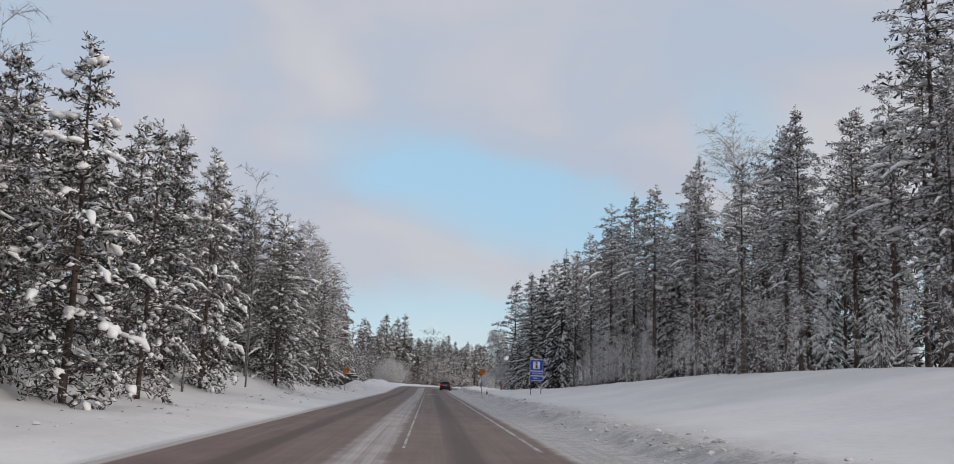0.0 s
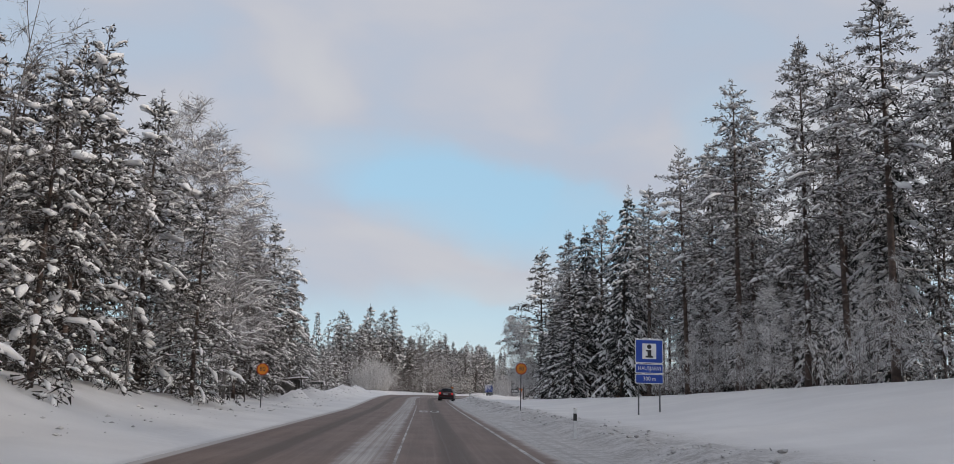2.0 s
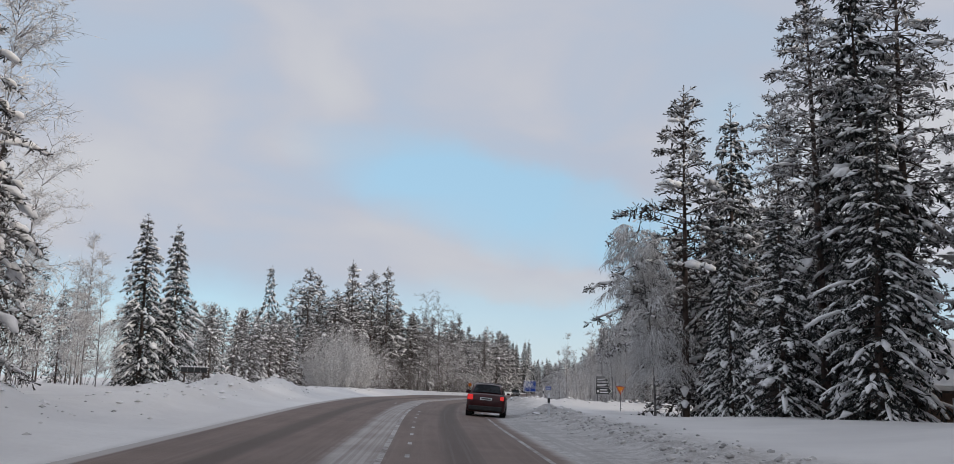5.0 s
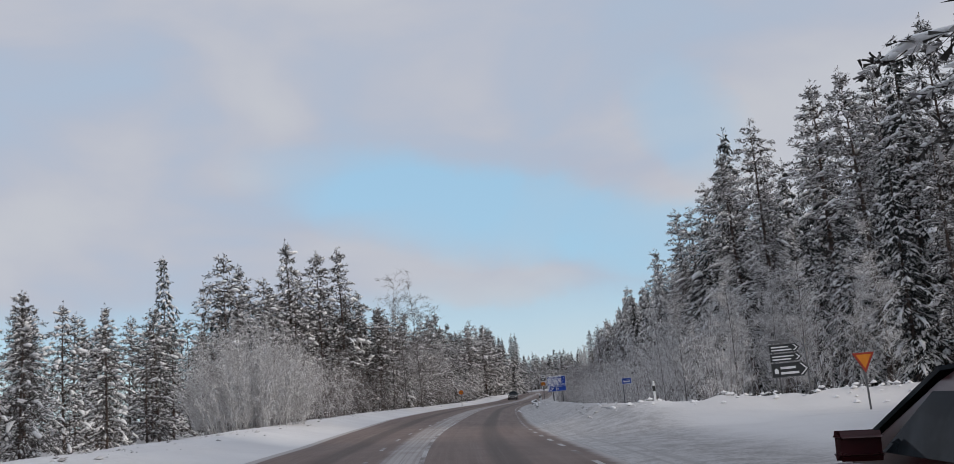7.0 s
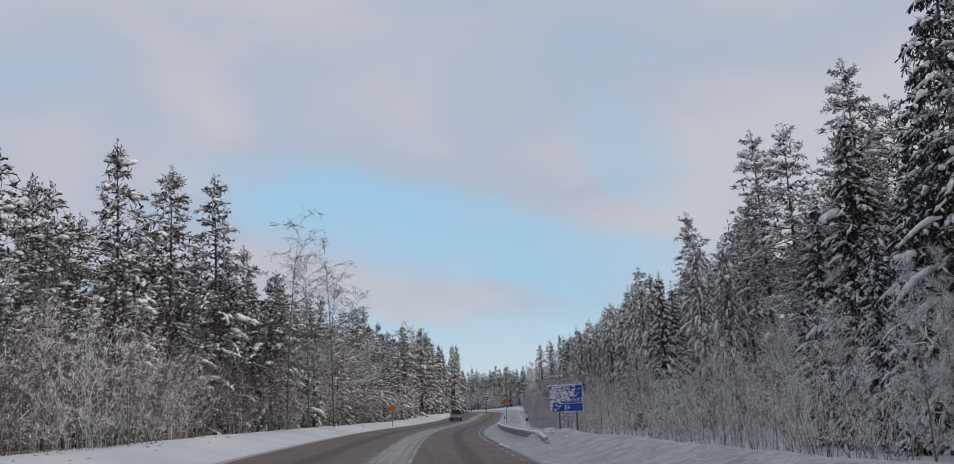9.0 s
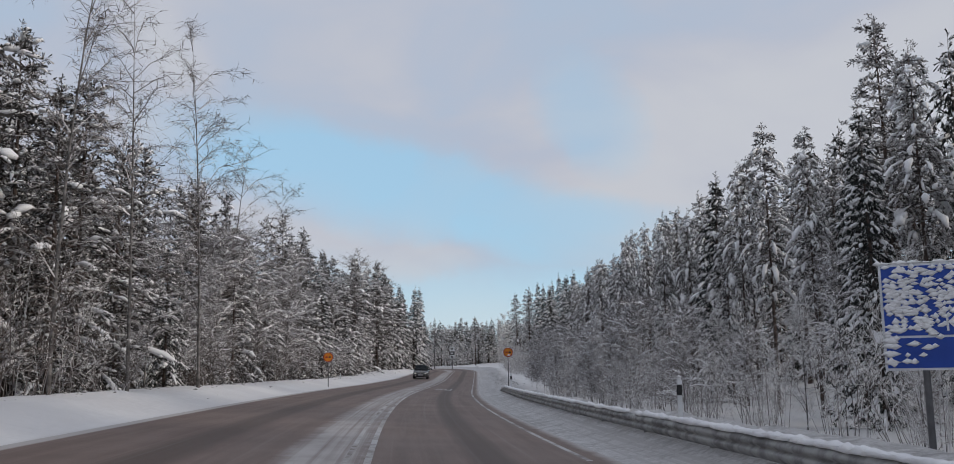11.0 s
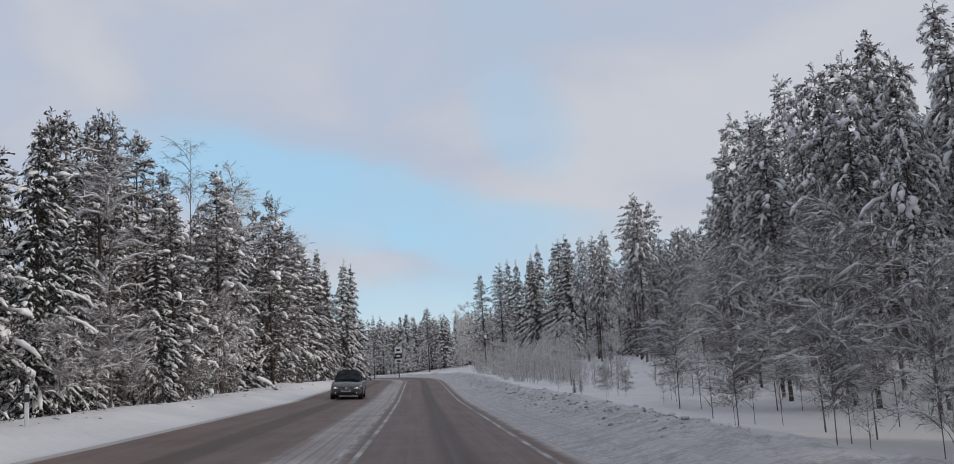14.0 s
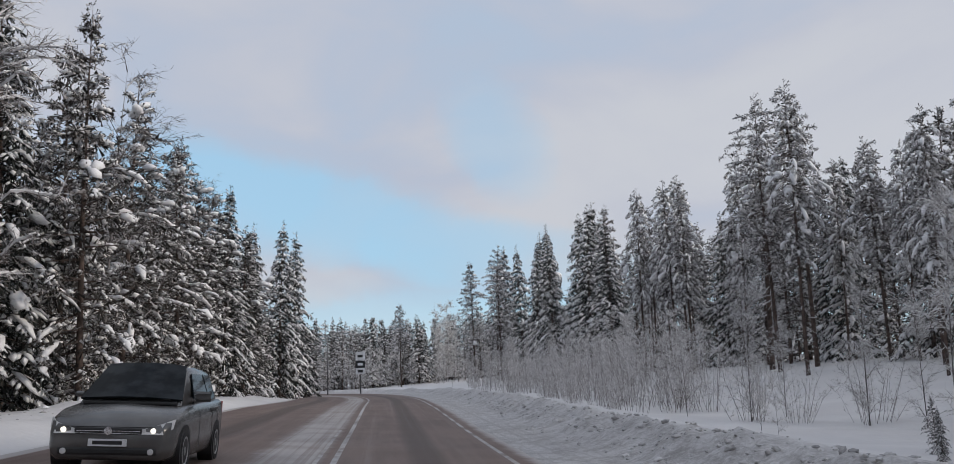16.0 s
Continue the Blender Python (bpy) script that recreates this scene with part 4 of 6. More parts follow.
FULL = {"pine_young": 12.5, "pine_laden": 12.5, "pine_tall": 18.0, "pine_full": 18.0, "pine_heavy": 18.0, "spruce": 15.0, "pine_far": 16.0, "spruce_far": 16.0, "birch": 12.0, "birch_frosted": 9.0,
        "birch_weeping": 11.5, "birch_snowy": 11.0, "birch_rime": 12.0, "bush_snowy": 5.0, "sapling": 6.0, "bush_white": 5.6, "bush_frosted": 5.0, "bush_low": 2.2, "bush_brown": 5.0}
PLANT = R(5)
planted = []
JOINED = {"west": [], "east": []}


def plant(kind, x, y, height, variant=None, fat=1.0, turn=None):
    """One tree or bush of a kind on the ground at x, y. The rows behind are gathered into the woods."""
    simple = kind.replace("_back", "")
    shapes = KINDS[kind]
    shape = shapes[(variant if variant is not None else PLANT.randrange(100)) % len(shapes)]
    s = height / FULL[simple]
    m = Matrix.Translation((x, y, ground_z(x, y))) @ Matrix.Rotation(PLANT.uniform(0, 6.28) if turn is None else turn, 4, "Z") @ Matrix.Diagonal((s * fat, s * fat, s, 1))
    planted.append((x, y))
    if "_back" in kind or "_far" in kind:
        JOINED["west" if x < edge_x(y) - 3 else "east"].append((shape, m))
        return None
    tag = TAGS[simple]
    name = "bush" if "bush" in kind else ("spruce_tree" if "spruce" in kind else ("pine_tree" if "pine" in kind else ("sapling" if kind == "sapling" else "birch_tree")))
    root = new(name)
    root.matrix_basis = m
    tagged(root, *tag)
    for part_name, me in shape:
        ob = new(part_name, me)
        ob.parent = root
        if part_name != "trunk":
            tagged(ob, kind="stuff")
    return root


def woods(name, members, label):
    """All trees of the rows behind as one mesh."""
    mats, vs, loops, sizes, slots, smooth = [], [], [], [], [], []
    base = 0
    for shape, m in members:
        turn = np.array(m.to_3x3()).T
        shift = np.array(m.translation)
        for part_name, me in shape:
            n = len(me.vertices)
            co = np.empty(n * 3, dtype=np.float32)
            me.vertices.foreach_get("co", co)
            vs.append(co.reshape(-1, 3) @ turn + shift)
            li = np.empty(len(me.loops), dtype=np.int32)
            me.loops.foreach_get("vertex_index", li)
            loops.append(li + base)
            ls = np.empty(len(me.polygons), dtype=np.int32)
            me.polygons.foreach_get("loop_total", ls)
            sizes.append(ls)
            mat = me.materials[0]
            if mat not in mats:
                mats.append(mat)
            slots.append(np.full(len(ls), mats.index(mat), dtype=np.int32))
            smooth.append(np.full(len(ls), part_name in ("trunk", "snow_load"), dtype=bool))
            base += n
    vs, loops, sizes = np.concatenate(vs), np.concatenate(loops), np.concatenate(sizes)
    me = bpy.data.meshes.new(name)
    me.vertices.add(len(vs))
    me.vertices.foreach_set("co", vs.astype(np.float32).ravel())
    me.loops.add(len(loops))
    me.loops.foreach_set("vertex_index", loops)
    me.polygons.add(len(sizes))
    me.polygons.foreach_set("loop_start", np.concatenate(([0], np.cumsum(sizes)[:-1])).astype(np.int32))
    me.polygons.foreach_set("material_index", np.concatenate(slots))
    me.polygons.foreach_set("use_smooth", np.concatenate(smooth))
    for mat in mats:
        me.materials.append(mat)
    me.update(calc_edges=True)
    me.validate()
    return tagged(new(name, me), label, "woods", kind="stuff")


# ---- the forest: known trees first, then the rows between and behind them ----
def left_x(y, u):
    return edge_x(y) - road_width(y) - u


for kind, x, y, h, *fat in (
        ("spruce", 18.4, 131.7, 19.6, 1.1), ("spruce", 17.6, 147.3, 18.8, 1.2), ("pine_young", 14.6, 164.0, 19.2, 1.15), ("spruce", 18.0, 164.8, 18.5, 1.2),
        ("birch_weeping", 12.3, 161.0, 10.6, 1.35), ("pine_full", 16.0, 147.6, 18.5, 1.1), ("spruce", 15.3, 141.2, 11.0, 1.3), ("spruce", 13.8, 146.5, 8.5, 1.4), ("spruce", 13.3, 151.0, 8.5), ("spruce", 14.4, 156.5, 7.5),
        ("pine_full", 23.4, 41.0, 21.0, 1.1), ("pine_tall", 24.0, 97.5, 17.5), ("pine_full", 22.6, 108.0, 18.8), ("pine_tall", 27.0, 91.2, 18.5), ("pine_full", 22.2, 111.3, 19.0), ("pine_tall", 21.0, 113.5, 19.0),
        ("pine_full", 28.3, 240.5, 19.2), ("pine_tall", 28.7, 237.0, 18.6), ("pine_full", 27.0, 227.1, 18.9), ("pine_full", 31.0, 259.8, 17.8), ("spruce", 26.2, 227.3, 16.5),
        ("pine_heavy", 43.3, 323.2, 16.0), ("pine_heavy", 47.1, 334.5, 16.6), ("pine_tall", 53.6, 366.1, 16.5), ("pine_heavy", 41.3, 306.6, 15.8, 1.1), ("spruce", 43.2, 302.3, 17.6, 1.15), ("pine_heavy", 43.4, 297.7, 14.6), ("birch_snowy", 14.4, 352.0, 15.5), ("birch_rime", 13.4, 346.0, 13.0),
        ("spruce", 66.5, 451.0, 19.5), ("spruce", 68.2, 436.7, 20.3), ("spruce", 64.3, 430.3, 18.2), ("spruce", 64.3, 413.3, 18.8), ("spruce", 66.0, 443.0, 18.5),
        ("pine_laden", -13.3, 90.6, 14.2, 1.15), ("pine_laden", -13.8, 83.0, 14.0, 1.1), ("pine_young", -15.9, 76.6, 14.2), ("spruce", -16.6, 165.0, 9.8, 1.3), ("spruce", -15.4, 166.8, 9.5, 1.2),
        ("bush_white", -8.3, 197.0, 5.8), ("pine_young_back", -14.6, 275.3, 19.0), ("pine_young", -7.5, 256.2, 19.0), ("pine_young", -9.1, 247.5, 17.2), ("birch", -1.9, 251.5, 14.6), ("birch", 1.2, 262.0, 14.4), ("birch", -0.6, 256.5, 14.0), ("pine_full", 34.5, 255.0, 17.4),
        ("pine_laden", -11.8, 244.6, 18.2), ("pine_young", 6.5, 343.6, 18.5), ("pine_young", 5.0, 334.5, 16.0), ("pine_young", 9.0, 351.0, 16.5), ("pine_young", 9.3, 326.8, 13.0), ("pine_young", 20.4, 379.1, 16.2), ("pine_young", 13.0, 346.3, 12.0),
        ("pine_full", 19.6, 147.0, 20.5, 1.2), ("pine_full", 22.2, 143.5, 19.5), ("pine_tall", 24.0, 139.5, 19.0), ("pine_full", 21.4, 134.5, 18.5),
        ("pine_tall", 19.4, 126.5, 18.5), ("pine_full", 23.5, 129.5, 18.5), ("spruce", 19.6, 155.5, 16.5), ("pine_full", 19.4, 160.5, 17.5), ("pine_tall", 26.5, 146.5, 19.0), ("pine_full", 28.5, 142.0, 19.0),
        ("pine_full", 23.8, 213.0, 18.0), ("pine_full", 22.6, 204.5, 17.5), ("spruce", 25.8, 218.6, 21.0), ("birch", 0.6, 289.0, 17.0), ("birch", 4.2, 300.0, 16.5),
        ("birch_rime", -15.6, 143.5, 14.0), ("birch_rime", -17.6, 150.5, 10.5), ("birch_rime", 22.0, 64.5, 17.0), ("pine_full", 22.6, 196.5, 17.0, 1.1), ("spruce", 24.6, 191.5, 17.0, 1.1), ("pine_full", 21.0, 189.5, 15.0), ("pine_full", 26.5, 197.0, 18.0), ("birch_frosted", 13.2, 187.0, 6.6), ("birch_frosted", 15.8, 186.0, 7.4), ("birch_frosted", 11.4, 188.6, 5.6), ("birch_frosted", 17.8, 185.0, 6.8), ("birch_frosted", 16.2, 190.0, 8.0), ("birch_frosted", -14.6, 152.5, 6.0), ("birch_snowy", -11.6, 101.5, 15.5), ("birch_snowy", -12.6, 105.5, 16.5), ("birch_snowy", -14.8, 97.5, 16.5), ("birch_snowy", -11.0, 99.0, 11.0), ("birch_snowy", -11.2, 94.5, 10.0), ("birch_snowy", -12.2, 91.5, 12.5), ("birch_snowy", -13.4, 101.0, 14.0), ("birch_snowy", -10.9, 104.5, 9.0), ("birch_snowy", -13.0, 108.5, 13.0), ("birch_frosted", -14.0, 94.0, 14.0), ("birch_frosted", -12.4, 103.0, 13.0),
        ("pine_laden", -13.9, 130.5, 15.5, 1.05), ("pine_young", -14.8, 128.8, 14.5, 0.85), ("pine_young", -12.4, 133.2, 10.5, 0.85), ("pine_laden", -12.9, 136.0, 12.0), ("pine_young", -15.2, 126.5, 15.5), ("pine_young", -14.2, 140.5, 8.0), ("pine_young", -13.2, 112.5, 12.5), ("pine_young", -13.4, 119.5, 10.0), ("spruce", 31.5, 417.0, 17.0), ("spruce", 29.0, 408.0, 16.5), ("pine_tall", 49.5, 448.0, 11.6)):
    plant(kind, x, y, h, fat=fat[0] if fat else 1.0)

F = R(77)


FOOTPRINTS = [(21.5, 151.0, 30.2, 160.6), (14.6, 150.0, 18.0, 154.4), (-13.0, 123.5, -8.5, 128.5), (5.0, 166.0, 45.0, 176.0), (44, 440, 56, 452), (11.0, 177.5, 15.2, 183.4)]


def clear_of(x, y, gap):
    if any(a - 0.8 < x < c + 0.8 and b - 0.8 < y < d + 0.8 for a, b, c, d in FOOTPRINTS):
        return False
    if -road_width(y) - 2.5 < x - edge_x(y) < 2.8:
        return False
    return all((x - a) ** 2 + (y - b) ** 2 > gap * gap for a, b in planted)


def row(side, y0, y1, step, out, kinds, low, high, spread=1.2, gap=1.6):
    """A loose row: out is the distance from the road's edge."""
    y = y0
    while y < y1:
        yy = y + F.uniform(-0.5, 0.5) * step
        o = out + F.uniform(-spread, spread)
        x = left_x(yy, o) if side < 0 else edge_x(yy) + o
        kind = F.choice(kinds)
        if clear_of(x, yy, gap if "bush" not in kind else gap * 0.6):
            plant(kind, x, yy, F.uniform(low, high), fat=F.uniform(0.85, 1.15))
        y += step


PY, PT, PF, SP, BF, BI, BW = "pine_young", "pine_tall", "pine_full", "spruce", "bush_frosted", "birch", "birch_frosted"
# west side
row(-1, 16, 98, 3.6, 6.0, ["pine_laden", "pine_laden", "pine_laden", PY, BI], 9.5, 12.0, 1.0, 2.4)
row(-1, 18, 104, 3.8, 9.5, [PY, "pine_laden", "pine_young_back"], 10.5, 13, 1.5, 2.4)
row(-1, 14, 110, 4.2, 14.0, ["pine_young_back"], 11, 13.5, 2.0, 2.6)
row(-1, 34, 110, 4.6, 19.0, ["pine_young_back"], 12, 14, 2.0)
row(-1, 94, 112, 3.4, 7.2, [BI, BI, PY], 10, 13, 0.8)
row(-1, 108, 124, 4.0, 9.0, [PY, PY], 9, 11.5, 0.8)
row(-1, 108, 130, 4.0, 12.5, ["pine_young_back"], 8, 10.5, 1.5)
row(-1, 128, 150, 5.0, 10.5, [BI, BW, BF], 5, 7, 1.5)
row(-1, 132, 146, 5.0, 14.5, [BI, BI], 12, 14, 1.5)
row(-1, 150, 173, 2.4, 15.5, [BW, BW, BF], 6.0, 8.5, 1.6, 1.4)
row(-1, 140, 186, 4.4, 13.5, [BW, BW, BI, BF], 4.5, 6.5, 2.0)
row(-1, 150, 200, 4.0, 20.0, ["pine_far"], 5.5, 7, 3.0)
row(-1, 150, 215, 4.6, 27.0, ["pine_far", "spruce_far"], 7, 9, 3.0)
row(-1, 174, 196, 3.0, 11.0, ["pine_laden", PY, "pine_laden"], 5.0, 6.4)
row(-1, 178, 216, 2.8, 16.5, ["pine_young_back"], 5.5, 7.5, 1.5, 1.8)
row(-1, 202, 222, 2.8, 6.2, [BF, BF, "bush_brown"], 4.2, 6.0, 1.1, 1.4)
row(-1, 222, 254, 3.2, 6.2, ["bush_brown", BF, "bush_brown", BI], 4.2, 6.5, 1.1, 1.4)
row(-1, 199, 256, 3.2, 8.6, ["bush_brown", BI, "bush_brown"], 5.0, 8.5, 1.0, 1.3)
row(-1, 199, 225, 3.4, 13.0, ["pine_young_back"], 6, 8, 1.0, 2.0)
row(-1, 234, 262, 3.4, 13.0, ["pine_young_back"], 11, 13.5, 1.0, 2.0)
row(-1, 198, 212, 3.6, 10.8, [PY, PY], 5.5, 7.0, 1.6, 2.4)
row(-1, 212, 228, 3.4, 10.8, ["pine_laden", PY], 7.5, 9.5, 1.4, 2.2)
row(-1, 228, 264, 3.4, 10.8, [PY, PY, PY], 12.0, 14.5, 1.6, 2.4)
row(-1, 200, 236, 3.0, 15.5, ["pine_young_back"], 6.5, 8.5, 2.0, 2.0)
row(-1, 200, 238, 3.4, 20.0, ["pine_young_back"], 7.5, 9.5, 1.5, 2.0)
row(-1, 236, 330, 4.4, 15.5, ["pine_young_back"], 11.5, 14, 2.0, 2.4)
row(-1, 236, 420, 5.0, 21.0, ["pine_far", "spruce_far"], 12, 16, 2.0, 2.4)
row(-1, 262, 300, 2.6, 5.3, ["bush_snowy", "birch_snowy", "pine_laden", "birch_snowy", SP], 5.5, 10.0, 0.6, 1.6)
row(-1, 300, 330, 3.2, 5.4, [SP, "pine_laden", SP, "birch_snowy", "pine_laden"], 7.0, 11.5, 0.6, 1.8)
row(-1, 330, 345, 5.0, 5.6, ["birch_snowy", BF], 4.0, 8.0, 0.7, 1.4)
row(-1, 254, 284, 3.8, 7.6, [PY, PY, BI, PY, PY], 10.5, 14.0, 1.2, 2.4)
row(-1, 284, 325, 3.0, 6.3, [PY, PY, BI, PY, PY], 11.5, 13.8, 1.2, 2.2)
row(-1, 325, 400, 3.4, 6.3, [PY, PY, BI, PY, "pine_laden"], 13.5, 16.5, 1.2, 2.2)
row(-1, 262, 404, 4.0, 10.5, ["pine_young_back", PY], 12, 15.5, 1.5, 2.4)
row(-1, 340, 412, 4.0, 8.0, [PY, PY, SP], 14, 17.5, 1.2, 2.4)
row(-1, 386, 414, 3.6, 4.2, [PY, SP], 12, 15.5, 0.6, 2.2)
row(-1, 330, 410, 5.0, 16.0, ["pine_young_back"], 13, 16, 2.0, 2.4)
row(-1, 252, 330, 3.4, 4.7, ["bush_low", "bush_snowy", "bush_snowy"], 1.8, 3.6, 0.4, 1.0)
# east side
row(1, 26, 76, 4.2, 19.5, [PT, PT, PF], 13.0, 15.5, 1.8, 2.8)
row(1, 78, 92, 4.2, 19.5, [PT, PT, PF], 17.0, 19.5, 1.8, 2.8)
row(1, 92, 128, 4.2, 19.5, [PT, PT, PF], 18.5, 21.0, 1.8, 2.8)
row(1, 84, 126, 3.0, 17.3, [BW, BW, BF], 4.5, 7.5, 0.8, 1.2)
row(1, 24, 132, 4.4, 24.5, ["pine_tall_back", "pine_tall_back", "spruce_back"], 15, 18.5, 2.0, 2.6)
row(1, 24, 150, 4.8, 30.0, ["pine_far", "spruce_far"], 15, 18, 2.0, 2.6)
row(1, 28, 122, 3.4, 16.2, [BF, BW, "bush_low", "sapling"], 2.6, 5.5, 0.9, 1.4)
row(1, 120, 146, 4.4, 17.2, [PT, SP, PF], 13, 17, 1.5, 2.8)
row(1, 118, 172, 4.4, 22.0, ["pine_tall_back", "spruce_back"], 15, 18, 2.0, 2.6)
row(1, 126, 200, 4.0, 29.0, ["pine_far", "spruce_far"], 15, 18, 2.0, 2.4)
row(1, 184, 240, 2.8, 7.6, [BF, BW, BF], 2.8, 4.4, 1.2, 1.3)
row(1, 240, 290, 3.4, 7.6, [BF, BW, "sapling", "birch_snowy"], 2.6, 4.8, 1.4, 1.2)
row(1, 181, 238, 3.4, 11.0, [BW, BF, BW], 4.6, 8.0, 1.4, 1.7)
row(1, 238, 276, 3.2, 11.4, [BF, BW, "birch_snowy"], 4.0, 7.0, 1.6, 1.3)
row(1, 183, 240, 4.2, 13.6, [BW, BW, BF], 5.0, 8.0, 1.0, 1.6)
row(1, 184, 240, 2.8, 17.4, [SP, PF, SP], 9.0, 13.0, 1.0, 1.9)
row(1, 240, 276, 3.2, 15.6, ["pine_heavy", SP, "pine_heavy"], 11.0, 15.0, 1.2, 2.0)
row(1, 288, 322, 2.0, 12.8, ["pine_heavy"], 10.0, 12.5, 1.3, 1.5)
row(1, 284, 330, 2.2, 16.2, ["pine_heavy"], 11.5, 14.0, 1.2, 1.6)
row(1, 184, 238, 3.4, 19.0, [PF, SP, PF], 15, 17.5, 1.4, 2.4)
row(1, 238, 320, 3.4, 19.0, ["pine_heavy", PF, "pine_heavy", "pine_heavy"], 12.5, 15.5, 1.6, 2.4)
row(1, 182, 240, 3.6, 22.5, ["spruce_back", "pine_tall_back"], 16, 19, 1.2, 2.2)
row(1, 258, 312, 1.5, 8.6, ["sapling", "bush_snowy", "birch_snowy", "bush_snowy"], 2.6, 5.4, 2.2, 0.9)
row(1, 254, 300, 1.7, 6.0, ["bush_snowy", "bush_snowy", BF], 2.0, 3.8, 1.0, 0.8)
row(1, 318, 346, 4.5, 12.0, ["sapling", BW, BW], 3.0, 5.0, 2.4, 1.0)
row(1, 352, 404, 2.0, 11.0, [BF, "sapling", BF], 3.0, 4.8, 2.4, 1.0)
row(1, 347, 360, 1.6, 5.6, ["bush_frosted"], 1.2, 2.0, 0.7, 0.8)
row(1, 182, 330, 4.4, 24.0, ["pine_tall_back", "spruce_back"], 14, 17, 2.0, 2.6)
row(1, 184, 290, 5.0, 30.0, ["pine_far", "spruce_far"], 14, 17, 2.0, 2.6)
row(1, 290, 340, 4.4, 30.0, ["pine_tall_back"], 11, 13, 2.0, 2.6)
row(1, 268, 302, 5.0, 5.8, [BW, "sapling"], 2.2, 4.0, 1.0, 1.0)
row(1, 300, 330, 4.0, 9.0, ["sapling"], 2.5, 5.5, 2.0, 1.2)
row(1, 304, 338, 3.6, 20.5, ["pine_heavy", PT, "pine_heavy"], 12.0, 14.5, 1.5, 2.6)
row(1, 338, 352, 3.2, 20.5, ["pine_heavy", PT, "pine_heavy"], 10.5, 12.5, 1.5, 2.4)
row(1, 358, 392, 3.0, 20.5, ["pine_heavy", "pine_heavy", PT], 13.0, 15.5, 1.5, 2.2)
row(1, 350, 392, 1.5, 7.5, [BF, BF, "sapling", BW], 2.8, 4.2, 1.8, 0.9)
row(1, 256, 284, 2.6, 5.4, [BF, "sapling", BW], 2.0, 3.4, 0.8, 0.9)
row(1, 312, 330, 3.4, 7.5, ["sapling", "bush_snowy"], 1.0, 2.0, 2.0, 0.7)
row(1, 314, 400, 3.0, 23.5, ["pine_heavy", "pine_heavy", PF], 10.5, 13.5, 1.0, 2.2)
row(1, 312, 404, 2.6, 26.0, ["pine_young_back", "spruce_back"], 9, 12.5, 0.8, 1.8)
row(1, 322, 410, 4.2, 25.0, ["pine_tall_back"], 12, 14.5, 1.8, 2.6)
row(1, 318, 440, 4.4, 29.5, ["pine_young_back", "pine_tall_back"], 11, 14, 1.6, 2.4)
row(1, 318, 440, 4.6, 34.5, ["pine_far"], 11, 14, 2.0, 2.4)
row(1, 318, 440, 4.6, 40.0, ["spruce_far"], 11, 14, 2.0, 2.4)
row(1, 342, 420, 3.2, 9.0, [BF, BW, "sapling"], 2.0, 4.0, 2.2, 1.2)
row(1, 366, 420, 4.0, 15.0, ["sapling", BF], 3.0, 6.0, 2.5, 1.4)
row(1, 386, 446, 3.8, 21.5, [SP, SP, PF], 14, 17.5, 1.5, 2.6)
for kind, x, y, h in ((BW, 37.6, 344.0, 5.4), (BF, 37.9, 344.3, 3.4), (BW, 39.5, 341.0, 5.2), (BF, 39.9, 341.4, 3.0), ("sapling", 37.8, 336.0, 6.0), ("spruce", 33.0, 331.4, 0.9, ), ("pine_young", 33.8, 332.4, 1.0), ("sapling", 35.4, 340.2, 1.9), ("sapling", 34.4, 338.0, 1.5)):
    plant(kind, x, y, h)
# far end, behind the bend
for k in range(6):
    plant(BW, 62 + F.uniform(-2.5, 2.5), 462 + 2.5 * k, F.uniform(11, 14), fat=0.9)
for ring, (y0, low, high, kinds) in enumerate(((462, 4, 7, [BF, BW]), (472, 7, 10, ["pine_far", "spruce_far", BW]), (482, 9, 12, ["pine_far", "spruce_far"]), (494, 10, 13, ["pine_far", "spruce_far"]), (510, 11, 14, ["spruce_far"]))):
    x = -30.0
    while x < 105:
        y = y0 + F.uniform(-4, 4)
        if clear_of(x, y, 1.8):
            plant(F.choice(kinds), x, y, F.uniform(low, high))
        x += 3.4 + ring * 0.3
for k in range(70):
    x, y = F.uniform(-25, 62), F.uniform(470, 505)
    if clear_of(x, y, 1.2):
        plant(F.choice(["pine_far", "spruce_far", "pine_far"]), x, y, F.uniform(7.5, 11), fat=1.5)
for k in range(40):
    x, y = F.uniform(-40, 8), F.uniform(404, 470)
    if clear_of(x, y, 2.5):
        plant(F.choice(["pine_far", "spruce_far"]), x, y, F.uniform(11, 15))
row(1, 300, 420, 3.6, 27.5, ["pine_young_back"], 11, 14, 1.2, 2.0)
row(1, 180, 300, 3.6, 27.0, ["pine_young_back"], 13, 16, 1.2, 2.0)
row(1, 50, 150, 3.8, 27.5, ["pine_young_back"], 13, 16, 1.2, 2.0)
row(1, 40, 128, 3.2, 22.0, ["pine_young_back", "spruce_back"], 7, 11, 1.0, 1.6)
row(-1, 236, 272, 3.2, 14.0, ["pine_young_back"], 13, 16, 1.2, 2.0)
row(-1, 238, 290, 3.4, 18.0, ["pine_young_back"], 13, 17, 1.2, 2.0)
row(1, 112, 150, 3.0, 25.5, ["pine_young_back", "spruce_back"], 12, 16, 1.0, 1.8)
row(1, 112, 172, 3.0, 34.0, ["pine_young_back"], 14, 17, 1.2, 2.0)
